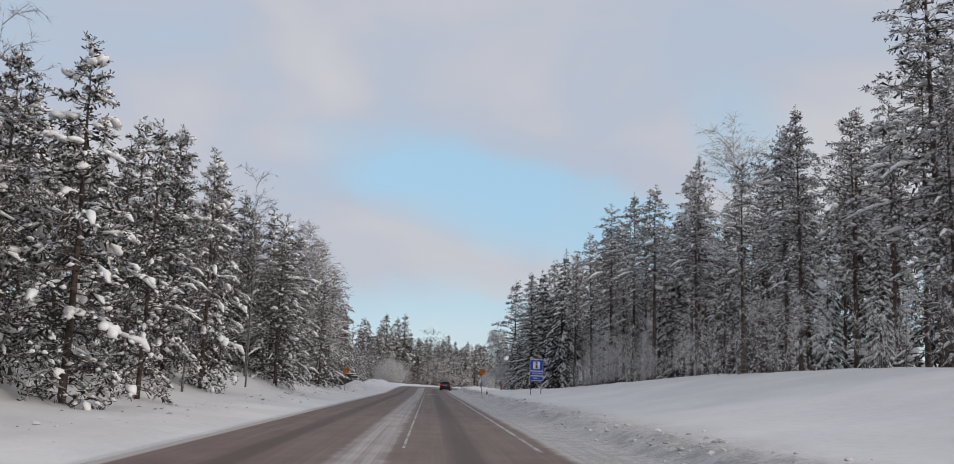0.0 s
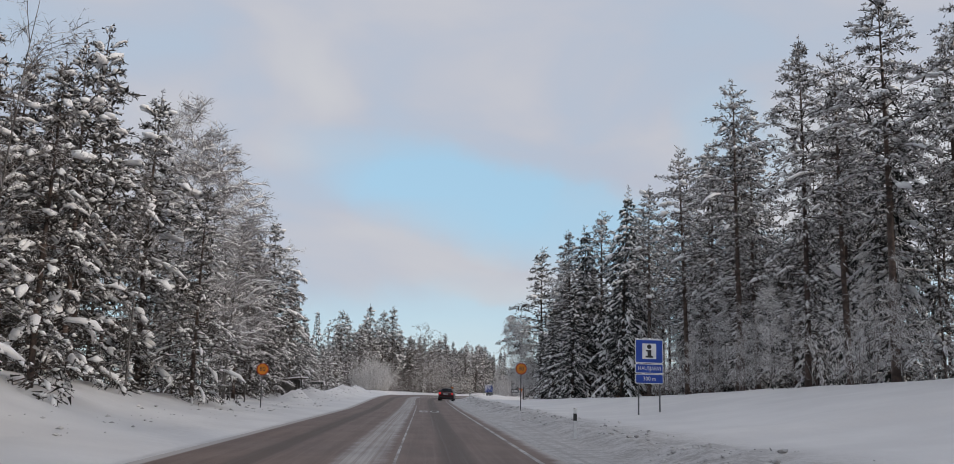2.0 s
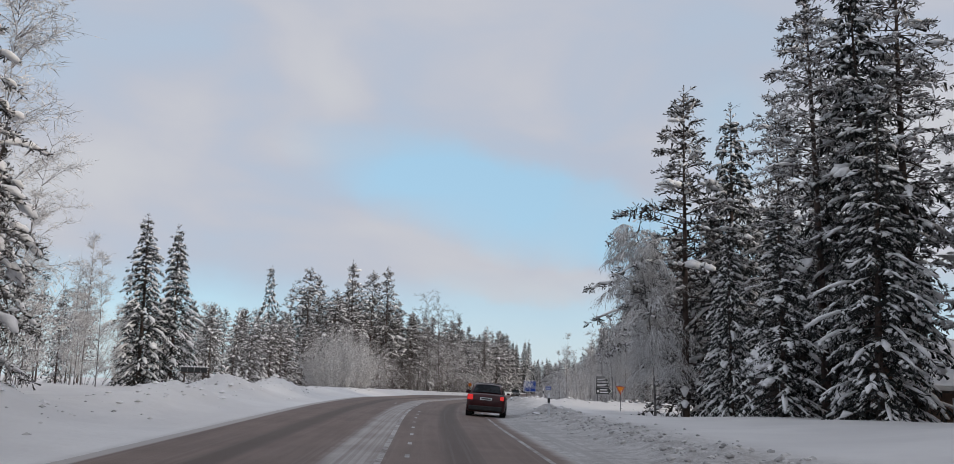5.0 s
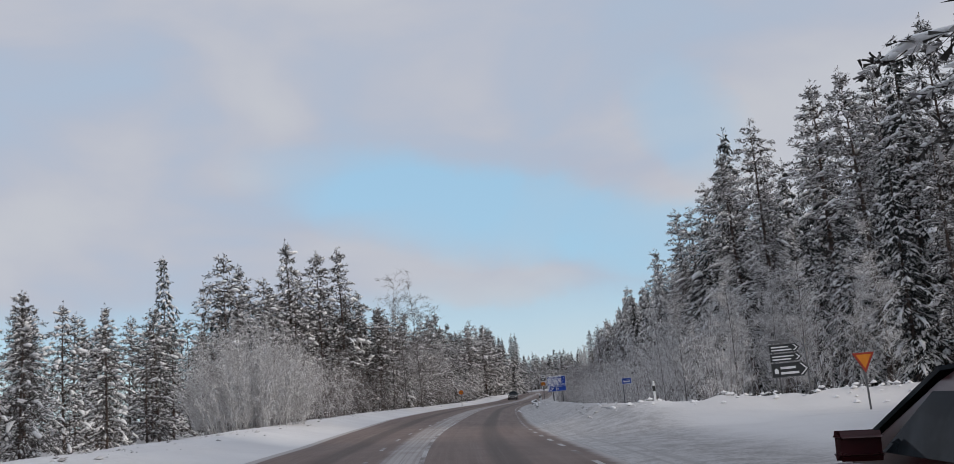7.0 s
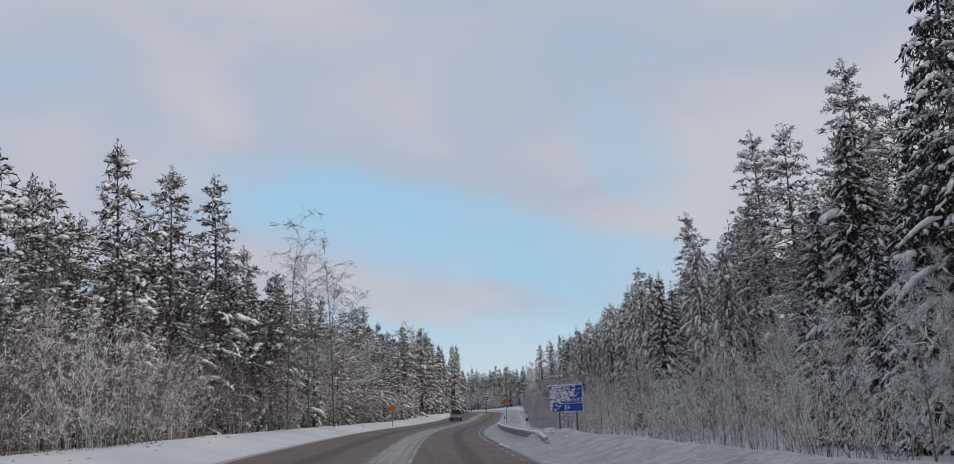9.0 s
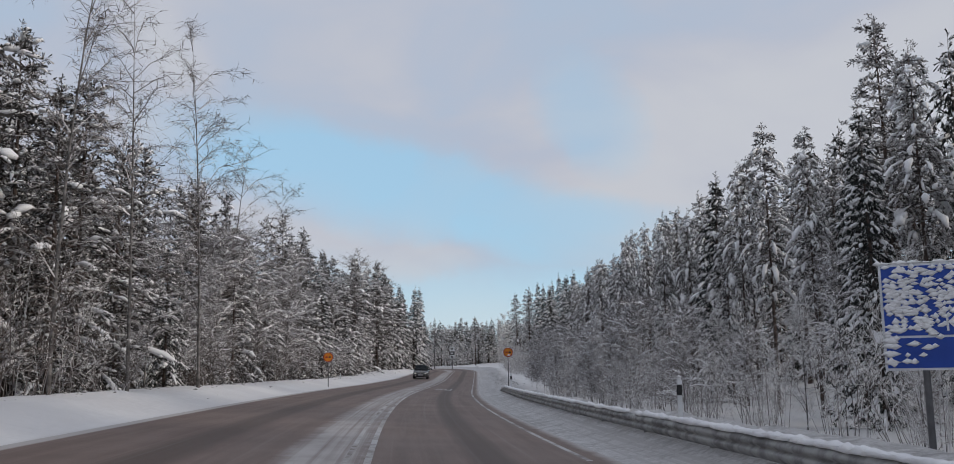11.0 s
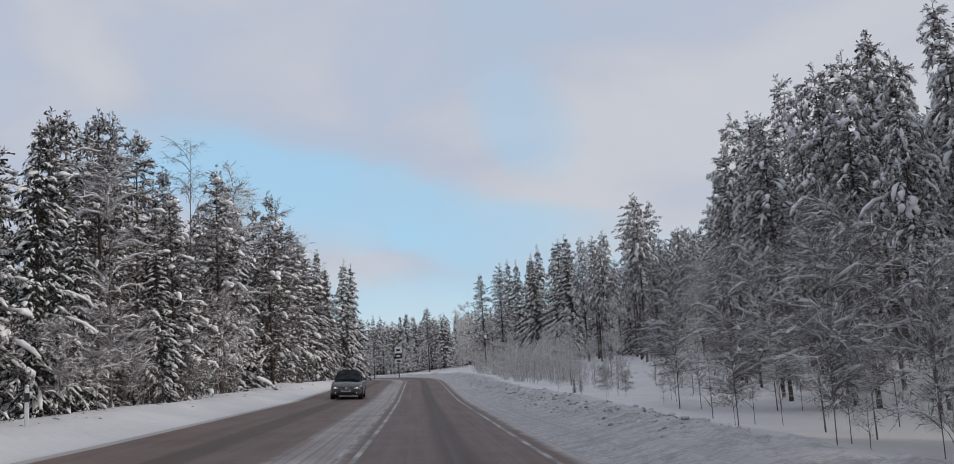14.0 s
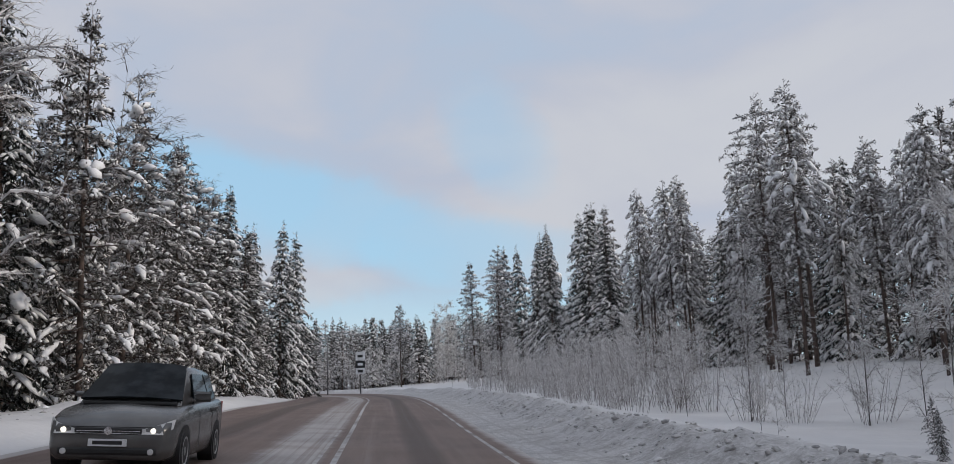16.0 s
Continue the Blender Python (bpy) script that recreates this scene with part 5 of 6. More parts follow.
for k in range(3):
    x = -26.0
    while x < 92:
        y = 470 + 9 * k + F.uniform(-2.5, 2.5)
        if clear_of(x, y, 1.0):
            plant(F.choice(["pine_far", "pine_far", "spruce_far"]), x, y, F.uniform(8.5, 11.5) + 0.8 * k, fat=1.35)
        x += 2.6
for k in range(26):
    x, y = F.uniform(24, 62), F.uniform(455, 466)
    if clear_of(x, y, 1.2):
        plant(F.choice([BW, BW, "bush_frosted"]), x, y, F.uniform(4.5, 8.0), fat=1.2)
woods("woods_west", JOINED["west"], "dense snowy conifer woods behind the roadside trees")
woods("woods_east", JOINED["east"], "dense snowy conifer woods behind the roadside trees")


# ---- signs ----
def upright(x, y, turn=0.0, lift=0.0):
    return Matrix.Translation((x, y, ground_z(x, y) + lift)) @ Matrix.Rotation(radians(turn), 4, "Z")


def snow_cap(g, x0, x1, y, z, rng, deep=0.035, tall=0.04):
    x = x0
    while x < x1:
        w = rng.uniform(0.05, 0.14)
        g.blob((x, y, z), (w, deep, tall * rng.uniform(0.5, 1.3)), rng)
        x += w * 1.1


def numerals(text, size, x, z, y, parent, mat, width=1.0, label=""):
    me = letters(text, size, 0.002, width)
    me.transform(Matrix.Translation((x, y, z)))
    return put("lettering", me, mat, parent, label)


# information board
g0 = ground_z(9.8, 86.1)
info = empty("information_sign", Matrix.Translation((9.8, 86.1, g0)) @ Matrix.Rotation(radians(3), 4, "Z"), "blue information sign with white border on two grey posts", "road sign")
for x in (-0.47, 0.47):
    put("post", post(3.86 - g0, 0.035, x, 0.06), M["grey_post"], info, smooth=True)
lo = 2.02 - g0
for name, z0, z1 in (("symbol_panel", 0.88, 1.91), ("name_panel", 0.44, 0.86), ("distance_panel", 0.0, 0.42)):
    back = put(name, plate(rect(-0.625, lo + z0, 0.625, lo + z1, 0.05), 0.02), M["sign_white"], info)
    put("face", plate(rect(-0.59, lo + z0 + 0.035, 0.59, lo + z1 - 0.035, 0.04), 0.004, -0.006), M["sign_blue"], back, "blue reflective face")
    if name == "symbol_panel":
        put("symbol_field", plate(rect(-0.31, lo + z0 + 0.18, 0.31, lo + z1 - 0.18), 0.004, -0.011), M["sign_white"], back, "white square field")
        zc = lo + (z0 + z1) / 2
        put("symbol_dot", plate(disc(0.1, zc + 0.2, 24), 0.003, -0.016), M["sign_black"], back)
        put("symbol_stem", plate([(-0.17, zc - 0.27), (0.17, zc - 0.27), (0.17, zc - 0.2), (0.09, zc - 0.19), (0.09, zc + 0.06), (-0.15, zc + 0.06), (-0.15, zc), (-0.08, zc - 0.01), (-0.08, zc - 0.19), (-0.17, zc - 0.2)], 0.003, -0.016), M["sign_black"], back)
    elif name == "name_panel":
        numerals("HAUSJÄRVI", 0.235, 0, lo + (z0 + z1) / 2, -0.012, back, M["sign_white"], 0.88)
    else:
        numerals("300 m", 0.24, 0, lo + (z0 + z1) / 2, -0.012, back, M["sign_white"], 0.95)
cap = Geo()
snow_cap(cap, -0.6, 0.6, 0.01, lo + 1.92, R(3))
put("snow_rim", cap, M["snow"], info, smooth=True)


def round_sign(x, y, z, kind, turn=0.0):
    """A round orange sign with a red rim on one steel post; z is the disc's centre."""
    base = ground_z(x, y)
    h = z - base
    sign = empty("speed_limit_sign" if kind == "80" else "no_overtaking_sign", upright(x, y, turn),
                 "round orange 80 speed limit sign with red rim on a post" if kind == "80" else "round orange no-overtaking sign with red rim on a post", "road sign", "orange road signs")
    put("post", post(h + 0.26, 0.03, 0, 0.05), M["grey_post"], sign, smooth=True)
    rim = put("rim", plate(disc(0.32, h, 40), 0.014), M["sign_red"], sign, "dark red rim")
    put("face", plate(disc(0.265, h, 40), 0.004, -0.005), M["sign_orange"], sign, "orange reflective face")
    put("clamp", rounded_box((-0.05, 0.014, h - 0.03), (0.05, 0.09, h + 0.03), 0.008), M["steel"], sign)
    if kind == "80":
        numerals("80", 0.33, 0, h, -0.01, sign, M["sign_black"], 0.95)
    else:
        for cx, mat, nm in ((-0.11, M["sign_red"], "red_car_symbol"), (0.11, M["sign_black"], "black_car_symbol")):
            put(nm, plate([(cx - 0.09, h - 0.05), (cx + 0.09, h - 0.05), (cx + 0.09, h + 0.01), (cx + 0.06, h + 0.02), (cx + 0.05, h + 0.06), (cx - 0.05, h + 0.06), (cx - 0.06, h + 0.02), (cx - 0.09, h + 0.01)], 0.003, -0.01), mat, sign)
    cap = Geo()
    cap.blob((0, 0.0, h + 0.325), (0.13, 0.03, 0.035), R(4))
    put("snow_rim", cap, M["snow"], sign, smooth=True)
    if kind != "80" and x > 15:
        lump = Geo()
        lump.blob((0.03, -0.01, h - 0.2), (0.14, 0.02, 0.07), R(6))
        put("stuck_snow", lump, M["snow"], sign, smooth=True)
    return sign


round_sign(5.5, 98.5, 2.85, "80")
round_sign(-8.5, 96.2, 2.42, "80", 4)
round_sign(19.25, 284.8, 2.68, "none", -8)
round_sign(7.3, 286.2, 2.57, "none", -8)

# direction boards at the side road
base = ground_z(13.4, 182.0)
board = empty("direction_sign", upright(13.4, 182.0, -14), "dark direction boards with pale lettering on two posts", "road sign")
for x in (-0.52, 0.62):
    put("post", post(2.95 - base, 0.035, x, 0.06), M["grey_post"], board, smooth=True)
for k, (z, tall, end) in enumerate(((1.62, 0.52, 0.66), (2.18, 0.30, 0.46), (2.52, 0.30, 0.42))):
    z -= base
    point = 0.4 * tall
    white = [(-0.66, z), (end - point, z), (end + 0.02, z + tall / 2), (end - point, z + tall), (-0.66, z + tall)]
    dark = [(-0.64, z + 0.02), (end - point - 0.01, z + 0.02), (end - 0.01, z + tall / 2), (end - point - 0.01, z + tall - 0.02), (-0.64, z + tall - 0.02)]
    b = put("board", plate(white, 0.02), M["grey_post"], board)
    put("face", plate(dark, 0.004, -0.006), M["sign_dark"], b, "dark face")
    tip = end - 0.05
    put("arrow_mark", plate([(tip - point, z + 0.05), (tip, z + tall / 2), (tip - point, z + tall - 0.05), (tip - point - 0.06, z + tall - 0.05), (tip - 0.06, z + tall / 2), (tip - point - 0.06, z + 0.05)], 0.003, -0.011), M["sign_white"], b)
    for j in range(2):
        reach = end - point - 0.16 - 0.1 * ((j + k) % 2)
        put("text_bar", plate(rect(-0.34 if k == 0 else -0.58, z + tall * (0.2 + 0.36 * j), reach, z + tall * (0.36 + 0.36 * j)), 0.003, -0.011), M["sign_white"], b)
    if k == 0:
        put("house_symbol", plate([(-0.56, z + 0.14), (-0.42, z + 0.14), (-0.42, z + 0.27), (-0.49, z + 0.34), (-0.56, z + 0.27)], 0.003, -0.011), M["sign_white"], b)
put("top_board", plate(rect(-0.66, 2.86 - base, 0.05, 2.97 - base), 0.02), M["grey_post"], board, "narrow frosted top board")

base = ground_z(13.6, 176.8)
give = empty("give_way_sign", upright(13.6, 176.8, 0), "orange give-way triangle with red border on a post", "road sign")
h = 1.95 - base
put("post", post(h + 0.2, 0.03, 0, 0.05), M["grey_post"], give, smooth=True)
put("rim", plate([(-0.36, h + 0.26), (0.0, h - 0.36), (0.36, h + 0.26)], 0.014), M["sign_red"], give)
put("face", plate([(-0.25, h + 0.2), (0.0, h - 0.23), (0.25, h + 0.2)], 0.004, -0.006), M["sign_orange"], give)

base = ground_z(11.0, 197.6)
stop = empty("bus_stop_sign", upright(11.0, 197.6, -6), "small blue bus stop sign with white border on a post", "road sign")
h = 2.02 - base
put("post", post(h + 0.17, 0.028, -0.2, 0.04), M["grey_post"], stop, smooth=True)
put("panel", plate(rect(-0.27, h - 0.17, 0.27, h + 0.17, 0.02), 0.015), M["sign_white"], stop)
put("face", plate(rect(-0.24, h - 0.14, 0.24, h + 0.14, 0.02), 0.004, -0.006), M["sign_blue"], stop)
put("bus_symbol", plate(rect(-0.17, h - 0.07, 0.17, h + 0.05, 0.03), 0.003, -0.011), M["sign_white"], stop)
put("window_band", plate(rect(-0.14, h - 0.01, 0.13, h + 0.03), 0.003, -0.016), M["sign_blue"], stop)

# snow-crusted cafe board
base = ground_z(13.0, 233.4)
cafe = empty("cafe_board", upright(13.0, 233.4, -31), "blue cafe board half covered by frozen snow on two posts", "road sign")
lo, w = 1.66 - base, 0.9
for x in (-0.42, 0.5):
    put("post", post(lo + 1.3, 0.045, x, 0.07, 1.2), M["grey_post"], cafe, smooth=True)
back = put("panel", plate(rect(-w, lo, w, lo + 1.36, 0.03), 0.03), M["sign_white"], cafe, "white rimmed panel")
put("face", plate(rect(-w + 0.03, lo + 0.44, w - 0.03, lo + 1.33), 0.004, -0.006), M["sign_blue"], back)
put("lower_face", plate(rect(-w + 0.03, lo + 0.03, w - 0.03, lo + 0.41), 0.004, -0.006), M["sign_blue"], back)
numerals("-KAHVIO", 0.3, 0.3, lo + 0.58, -0.012, back, M["sign_white"], 0.93)
put("arrow_mark", plate([(0.06, lo + 0.12), (0.2, lo + 0.22), (0.06, lo + 0.33)], 0.003, -0.011), M["sign_white"], back)
put("text_bar", plate(rect(-0.08, lo + 0.08, -0.02, lo + 0.36), 0.003, -0.011), M["sign_white"], back)
crust, rng = Geo(), R(8)
for _ in range(330):
    a, b = rng.random() ** 1.25, rng.random()
    x, z = -w + 0.08 + a * 1.35, lo + 0.5 + b * 0.82
    if a > 0.75 and b < 0.3:
        continue
    crust.blob((x, -0.012, z), (rng.uniform(0.03, 0.08), 0.01, rng.uniform(0.025, 0.06)), rng)
for _ in range(26):
    crust.blob((-w + rng.random() ** 2 * 0.7 + 0.05, -0.012, lo + rng.uniform(0.05, 0.5)), (rng.uniform(0.04, 0.1), 0.012, 0.05), rng)
for _ in range(14):
    crust.blob((rng.uniform(0.3, 0.8), -0.012, lo + rng.uniform(0.75, 1.2)), (rng.uniform(0.02, 0.06), 0.01, 0.03), rng)
tagged(put("frozen_snow", crust, M["snow"], cafe, "frozen snow stuck to the face", smooth=True), kind="stuff")
cap = Geo()
snow_cap(cap, -w, w, 0.015, lo + 1.37, rng)
put("snow_rim", cap, M["snow"], cafe, smooth=True)


def delineator(x, y):
    p = empty("delineator_post", upright(x, y), "white roadside marker post with a black band", "marker post", "marker posts")
    put("post_body", rounded_box((-0.05, -0.02, -0.4), (0.05, 0.02, 0.86), 0.015), M["sign_white"], p)
    put("band", rounded_box((-0.053, -0.023, 0.52), (0.053, 0.023, 0.74), 0.012), M["sign_black"], p)
    cap = Geo()
    cap.blob((0, 0, 0.88), (0.06, 0.04, 0.04), R(2))
    put("snow_cap", cap, M["snow"], p, smooth=True)


for x, y in ((4.55, 73.6), (5.2, 150.5), (9.05, 184.9), (12.4, 240.8), (17.8, 278.0), (9.0, 303.0)):
    delineator(x, y)

# ---- guard rails, half buried ----
PROFILE = [(0.0, 0.0), (-0.04, -0.03), (-0.08, -0.07), (-0.08, -0.11), (-0.02, -0.15), (-0.08, -0.19), (-0.08, -0.24), (-0.04, -0.28), (0.0, -0.31)]


def rail_top(y):
    return road_z(0.5, y) + 0.60 - 0.4 * min(1, max(0, (227 - y) / 5)) - 0.5 * min(1, max(0, (y - 274) / 10))


def short_top(y):
    return road_z(0.5, y) + 0.66 - 0.5 * min(1, max(0, (y - 189.5) / 4)) - 0.5 * min(1, max(0, (184.5 - y) / 3))


def guard_rail(out, y0, y1, top, seed, label):
    rail = empty("guardrail", Matrix.Identity(4), label, "guard rail", "guard rails")
    beam, rows = Geo(), []
    ys = [y0 + 1.0 * k for k in range(int(y1 - y0) + 1)]
    for y in ys:
        for dx, dz in PROFILE:
            rows.append((edge_x(y) + out + dx, y, top(y) + dz))
        for dx, dz in reversed(PROFILE):
            rows.append((edge_x(y) + out + 0.006 + dx, y, top(y) + dz))
    n = 2 * len(PROFILE)
    beam.add(rows, [(k * n + i, k * n + (i + 1) % n, (k + 1) * n + (i + 1) % n, (k + 1) * n + i) for k in range(len(ys) - 1) for i in range(n)])
    put("beam", beam, M["rail_steel"], rail, smooth=True)
    y = y0 + 1
    while y < y1 - 1:
        x = edge_x(y) + out
        put("post", rounded_box((x + 0.02, y - 0.04, road_z(0.5, y) - 0.6), (x + 0.12, y + 0.04, top(y) - 0.02), 0.01), M["rail_steel"], rail)
        y += 4.0
    cap, rng = Geo(), R(seed)
    y = y0 + 0.5
    while y < y1 - 0.5:
        if noise.noise((y * 0.25, 0.3, 5.0)) > -0.42 and top(y) - road_z(0.5, y) > 0.42:
            s = rng.uniform(0.25, 0.5)
            cap.blob((edge_x(y) + out + 0.01 + rng.uniform(-0.02, 0.03), y, top(y) + 0.01), (s, 0.10 * rng.uniform(0.8, 1.3), 0.06 * rng.uniform(0.7, 1.4)), rng, Vector((0.15, 1, 0)), lump=True)
        y += rng.uniform(0.14, 0.34)
    tagged(put("snow_ridge", cap, M["snow"], rail, "ridge of snow along the rail", smooth=True), kind="stuff")


guard_rail(1.75, 196.0, 299.0, rail_top, 12, "galvanised steel guard rail half buried in snow")
guard_rail(3.1, 181.5, 194.5, short_top, 13, "short end of a guard rail sunk in deep snow")

# ---- broken snow and grit lumps thrown up by the plough ----
chunks, clods, rng = Geo(), Geo(), R(15)
for _ in range(5200):
    y = rng.uniform(14, 375) if rng.random() < 0.6 else rng.choice((rng.uniform(100, 156), rng.uniform(290, 358)))
    if 158 < y < 184 or 196 < y < 294:
        continue
    d = rng.gauss(3.0, 0.55)
    if d < 1.6:
        continue
    x = edge_x(y) + d
    s = 0.02 + 0.07 * rng.random() ** 4
    chunks.blob((x, y, ground_z(x, y) + s * 0.1), (s * rng.uniform(0.8, 1.5), s, s * 0.7), rng, Vector((rng.uniform(-1, 1), rng.uniform(-1, 1), 0.1)), lump=True)
for _ in range(900):
    y = rng.uniform(14, 375)
    u = abs(rng.gauss(2.6, 0.7)) + 1.0
    x = left_x(y, u)
    s = 0.02 + 0.07 * rng.random() ** 3
    chunks.blob((x, y, ground_z(x, y) + s * 0.2), (s * 1.3, s, s * 0.7), rng)
for hx, hy, hh, rx, ry in HEAPS:
    for _ in range(int(70 * hh * rx)):
        x, y = hx + rng.gauss(0, rx * 0.6), hy + rng.gauss(0, ry * 0.6)
        s = 0.03 + 0.09 * rng.random() ** 2
        clods.blob((x, y, ground_z(x, y) + s * 0.2), (s * 1.3, s, s * 0.8), rng)
tagged(put("snow_clods", clods, M["snow"]), "white snow clods on the ploughed heaps", "snow clods", kind="stuff")
tagged(put("snow_lumps", chunks, M["snow_chunk"], smooth=False), "gritty broken snow lumps along the road edges", "snow lumps", kind="stuff")

# ---- bus shelter ----
shelter = empty("bus_shelter", upright(-10.8, 126.0, -8, -0.28) @ Matrix.Diagonal((0.84, 0.84, 0.84, 1)), "dark wooden bus shelter with snow on its slanted roof", "bus shelter")
put("back_wall", rounded_box((-1.15, 0.65, -0.3), (-1.07, -0.75, 2.0), 0.01), M["shelter_wall"], shelter)
put("side_wall", rounded_box((-1.15, 0.66, -0.3), (0.35, 0.74, 2.05), 0.01), M["shelter_wall"], shelter)
put("side_wall", rounded_box((-1.15, -0.8, -0.3), (0.05, -0.72, 2.0), 0.01), M["shelter_wall"], shelter)
put("bench", rounded_box((-1.05, -0.6, 0.42), (-0.7, 0.6, 0.48), 0.01), M["dark_wood"], shelter)
for yy in (-0.76, 0.7):
    put("post", rounded_box((0.42, yy - 0.05, -0.3), (0.52, yy + 0.05, 2.15), 0.01), M["shelter_wall"], shelter)
tilt = Matrix.Rotation(radians(-6), 4, "Y")
bm = rounded_box((-1.55, -1.3, 2.08), (1.25, 1.25, 2.16), 0.015)
bmesh.ops.transform(bm, matrix=tilt, verts=bm.verts)
put("roof", bm, M["dark_wood"], shelter)
cap, rng = Geo(), R(21)
for a in range(11):
    for b in range(10):
        cap.blob(tilt @ Vector((-1.42 + a * 0.26 + rng.uniform(-0.04, 0.04), -1.15 + b * 0.26, 2.18)), (0.22, 0.22, 0.1), rng)
put("roof_snow", cap, M["snow"], shelter, "thick snow on the roof", smooth=True)

# letter boxes on a stand
stand = empty("letterbox_stand", upright(-13.1, 163.5, 10), "dark letter boxes on a wooden stand under snow", "letter boxes")
for x in (-0.5, 0.5):
    put("leg", rounded_box((x - 0.04, -0.04, -0.3), (x + 0.04, 0.04, 0.85), 0.01), M["dark_wood"], stand)
put("shelf", rounded_box((-0.75, -0.2, 0.83), (0.75, 0.2, 0.88), 0.01), M["dark_wood"], stand)
for k in range(4):
    put("letterbox", rounded_box((-0.7 + 0.36 * k, -0.17, 0.882), (-0.38 + 0.36 * k, 0.17, 1.16), 0.03), M["sign_dark"], stand)
cap = Geo()
for k in range(9):
    cap.blob((-0.66 + 0.165 * k, 0, 1.18), (0.14, 0.18, 0.07), rng)
put("snow_cap", cap, M["snow"], stand, smooth=True)


# ---- houses among the trees ----
def house(x0, y0, x1, y1, eave, ridge, along_x, wall, label, chimney=None):
    cx, cy = (x0 + x1) / 2, (y0 + y1) / 2
    g0 = ground_z(cx, cy, False)
    ob = empty("house", Matrix.Translation((cx, cy, g0)), label, "house")
    a, b, e, r = (x1 - x0) / 2, (y1 - y0) / 2, eave - g0, ridge - g0
    walls = Geo()
    if along_x:
        walls.add([(-a, -b, -.5), (a, -b, -.5), (a, b, -.5), (-a, b, -.5), (-a, -b, e), (a, -b, e), (a, b, e), (-a, b, e), (-a, 0, r), (a, 0, r)],
                  [(0, 1, 5, 4), (2, 3, 7, 6), (1, 2, 6, 9, 5), (3, 0, 4, 8, 7), (4, 5, 9, 8), (6, 7, 8, 9)])
    else:
        walls.add([(-a, -b, -.5), (a, -b, -.5), (a, b, -.5), (-a, b, -.5), (-a, -b, e), (a, -b, e), (a, b, e), (-a, b, e), (0, -b, r), (0, b, r)],
                  [(0, 1, 5, 8, 4), (2, 3, 7, 9, 6), (1, 2, 6, 5), (3, 0, 4, 7), (5, 6, 9, 8), (7, 4, 8, 9)])
    put("wall", walls, wall, ob)
    half = b if along_x else a
    run = math.hypot(half, r - e)
    over = 0.45
    for s in (-1, 1):
        roof, snow = Geo(), Geo()
        for geo, t0, t1, grow in ((roof, 0.02, 0.12, 0.0), (snow, 0.124, 0.42, -0.03)):
            pts = []
            for q, (low, high) in enumerate(((t0, t1),)):
                for z in (low, high):
                    for f in (0.0, 1.0):
                        hx = half + over + grow
                        edge = s * (hx if f == 0 else 0)
                        zz = (e - (r - e) / half * (over + grow) if f == 0 else r) + z - (0.08 if (f == 0 and z == high and geo is snow) else 0)
                        for l in (-1, 1):
                            ln = (a if along_x else b) + over + grow
                            pts.append((l * ln, edge, zz) if along_x else (edge, l * ln, zz))
            geo.add(pts, [(0, 1, 3, 2), (4, 6, 7, 5), (0, 4, 5, 1), (2, 3, 7, 6), (0, 2, 6, 4), (1, 5, 7, 3)])
        rf = put("roof", roof, M["dark_wood"], ob)
        put("roof_snow", snow, M["snow"], rf, "thick snow on the roof")
    if chimney:
        put("chimney", rounded_box((chimney[0] - cx - 0.4, chimney[1] - cy - 0.3, r - 0.8), (chimney[0] - cx + 0.4, chimney[1] - cy + 0.3, r + 0.95), 0.02), M["house_light"], ob)
        cp = Geo()
        cp.blob((chimney[0] - cx, chimney[1] - cy, r + 0.98), (0.5, 0.4, 0.18), R(31), fine=True)
        put("chimney_snow", cp, M["snow"], ob, smooth=True)
    for k in range(2):
        wx = -a * 0.5 + k * a
        win = put("window", rounded_box((wx - 0.5, -b - 0.04, e - 1.5), (wx + 0.5, -b + 0.02, e - 0.4), 0.01), M["sign_white"], ob)
        put("pane", rounded_box((wx - 0.42, -b - 0.05, e - 1.42), (wx + 0.42, -b - 0.038, e - 0.48), 0.004), M["car_glass"], win)
    return ob


house(21.8, 151.3, 30.0, 160.3, 2.35, 4.5, True, M["house_wall"], "brown wooden house under a thick snowy roof among trees", (24.2, 155.9))
house(14.9, 150.2, 17.7, 154.2, 2.9, 4.5, False, M["dark_wood"], "small dark shed with a snowy gable roof among spruces")

# ---- far end: service-station pylon and lamp post ----
px, py = 40.2, 428.0
base = ground_z(px, py, False)
pylon = empty("price_pylon", upright(px, py, -12), "tall pylon sign with white and dark panels", "pylon sign")
put("mast", post(6.2 - base, 0.09, 0.0, 0.12), M["grey_post"], pylon, smooth=True)
for z0, z1, mat in ((5.1, 6.1, M["sign_white"]), (4.25, 5.05, M["sign_dark"]), (3.5, 4.2, M["sign_white"])):
    pn = put("panel", rounded_box((-0.55, -0.08, z0 - base), (0.55, 0.02, z1 - base), 0.02), mat, pylon)
    put("panel_bar", plate(rect(-0.3, (z0 + z1) / 2 - base - 0.15, 0.3, (z0 + z1) / 2 - base + 0.15), 0.01, -0.1), M["sign_dark"] if mat is not M["sign_dark"] else M["sign_white"], pn)
lamp = empty("street_lamp", upright(37.5, 436.0, 0), "tall grey street lamp beside the far bend", "street lamp")
put("pole", post(7.5, 0.08), M["grey_post"], lamp, smooth=True)
arm = Geo()
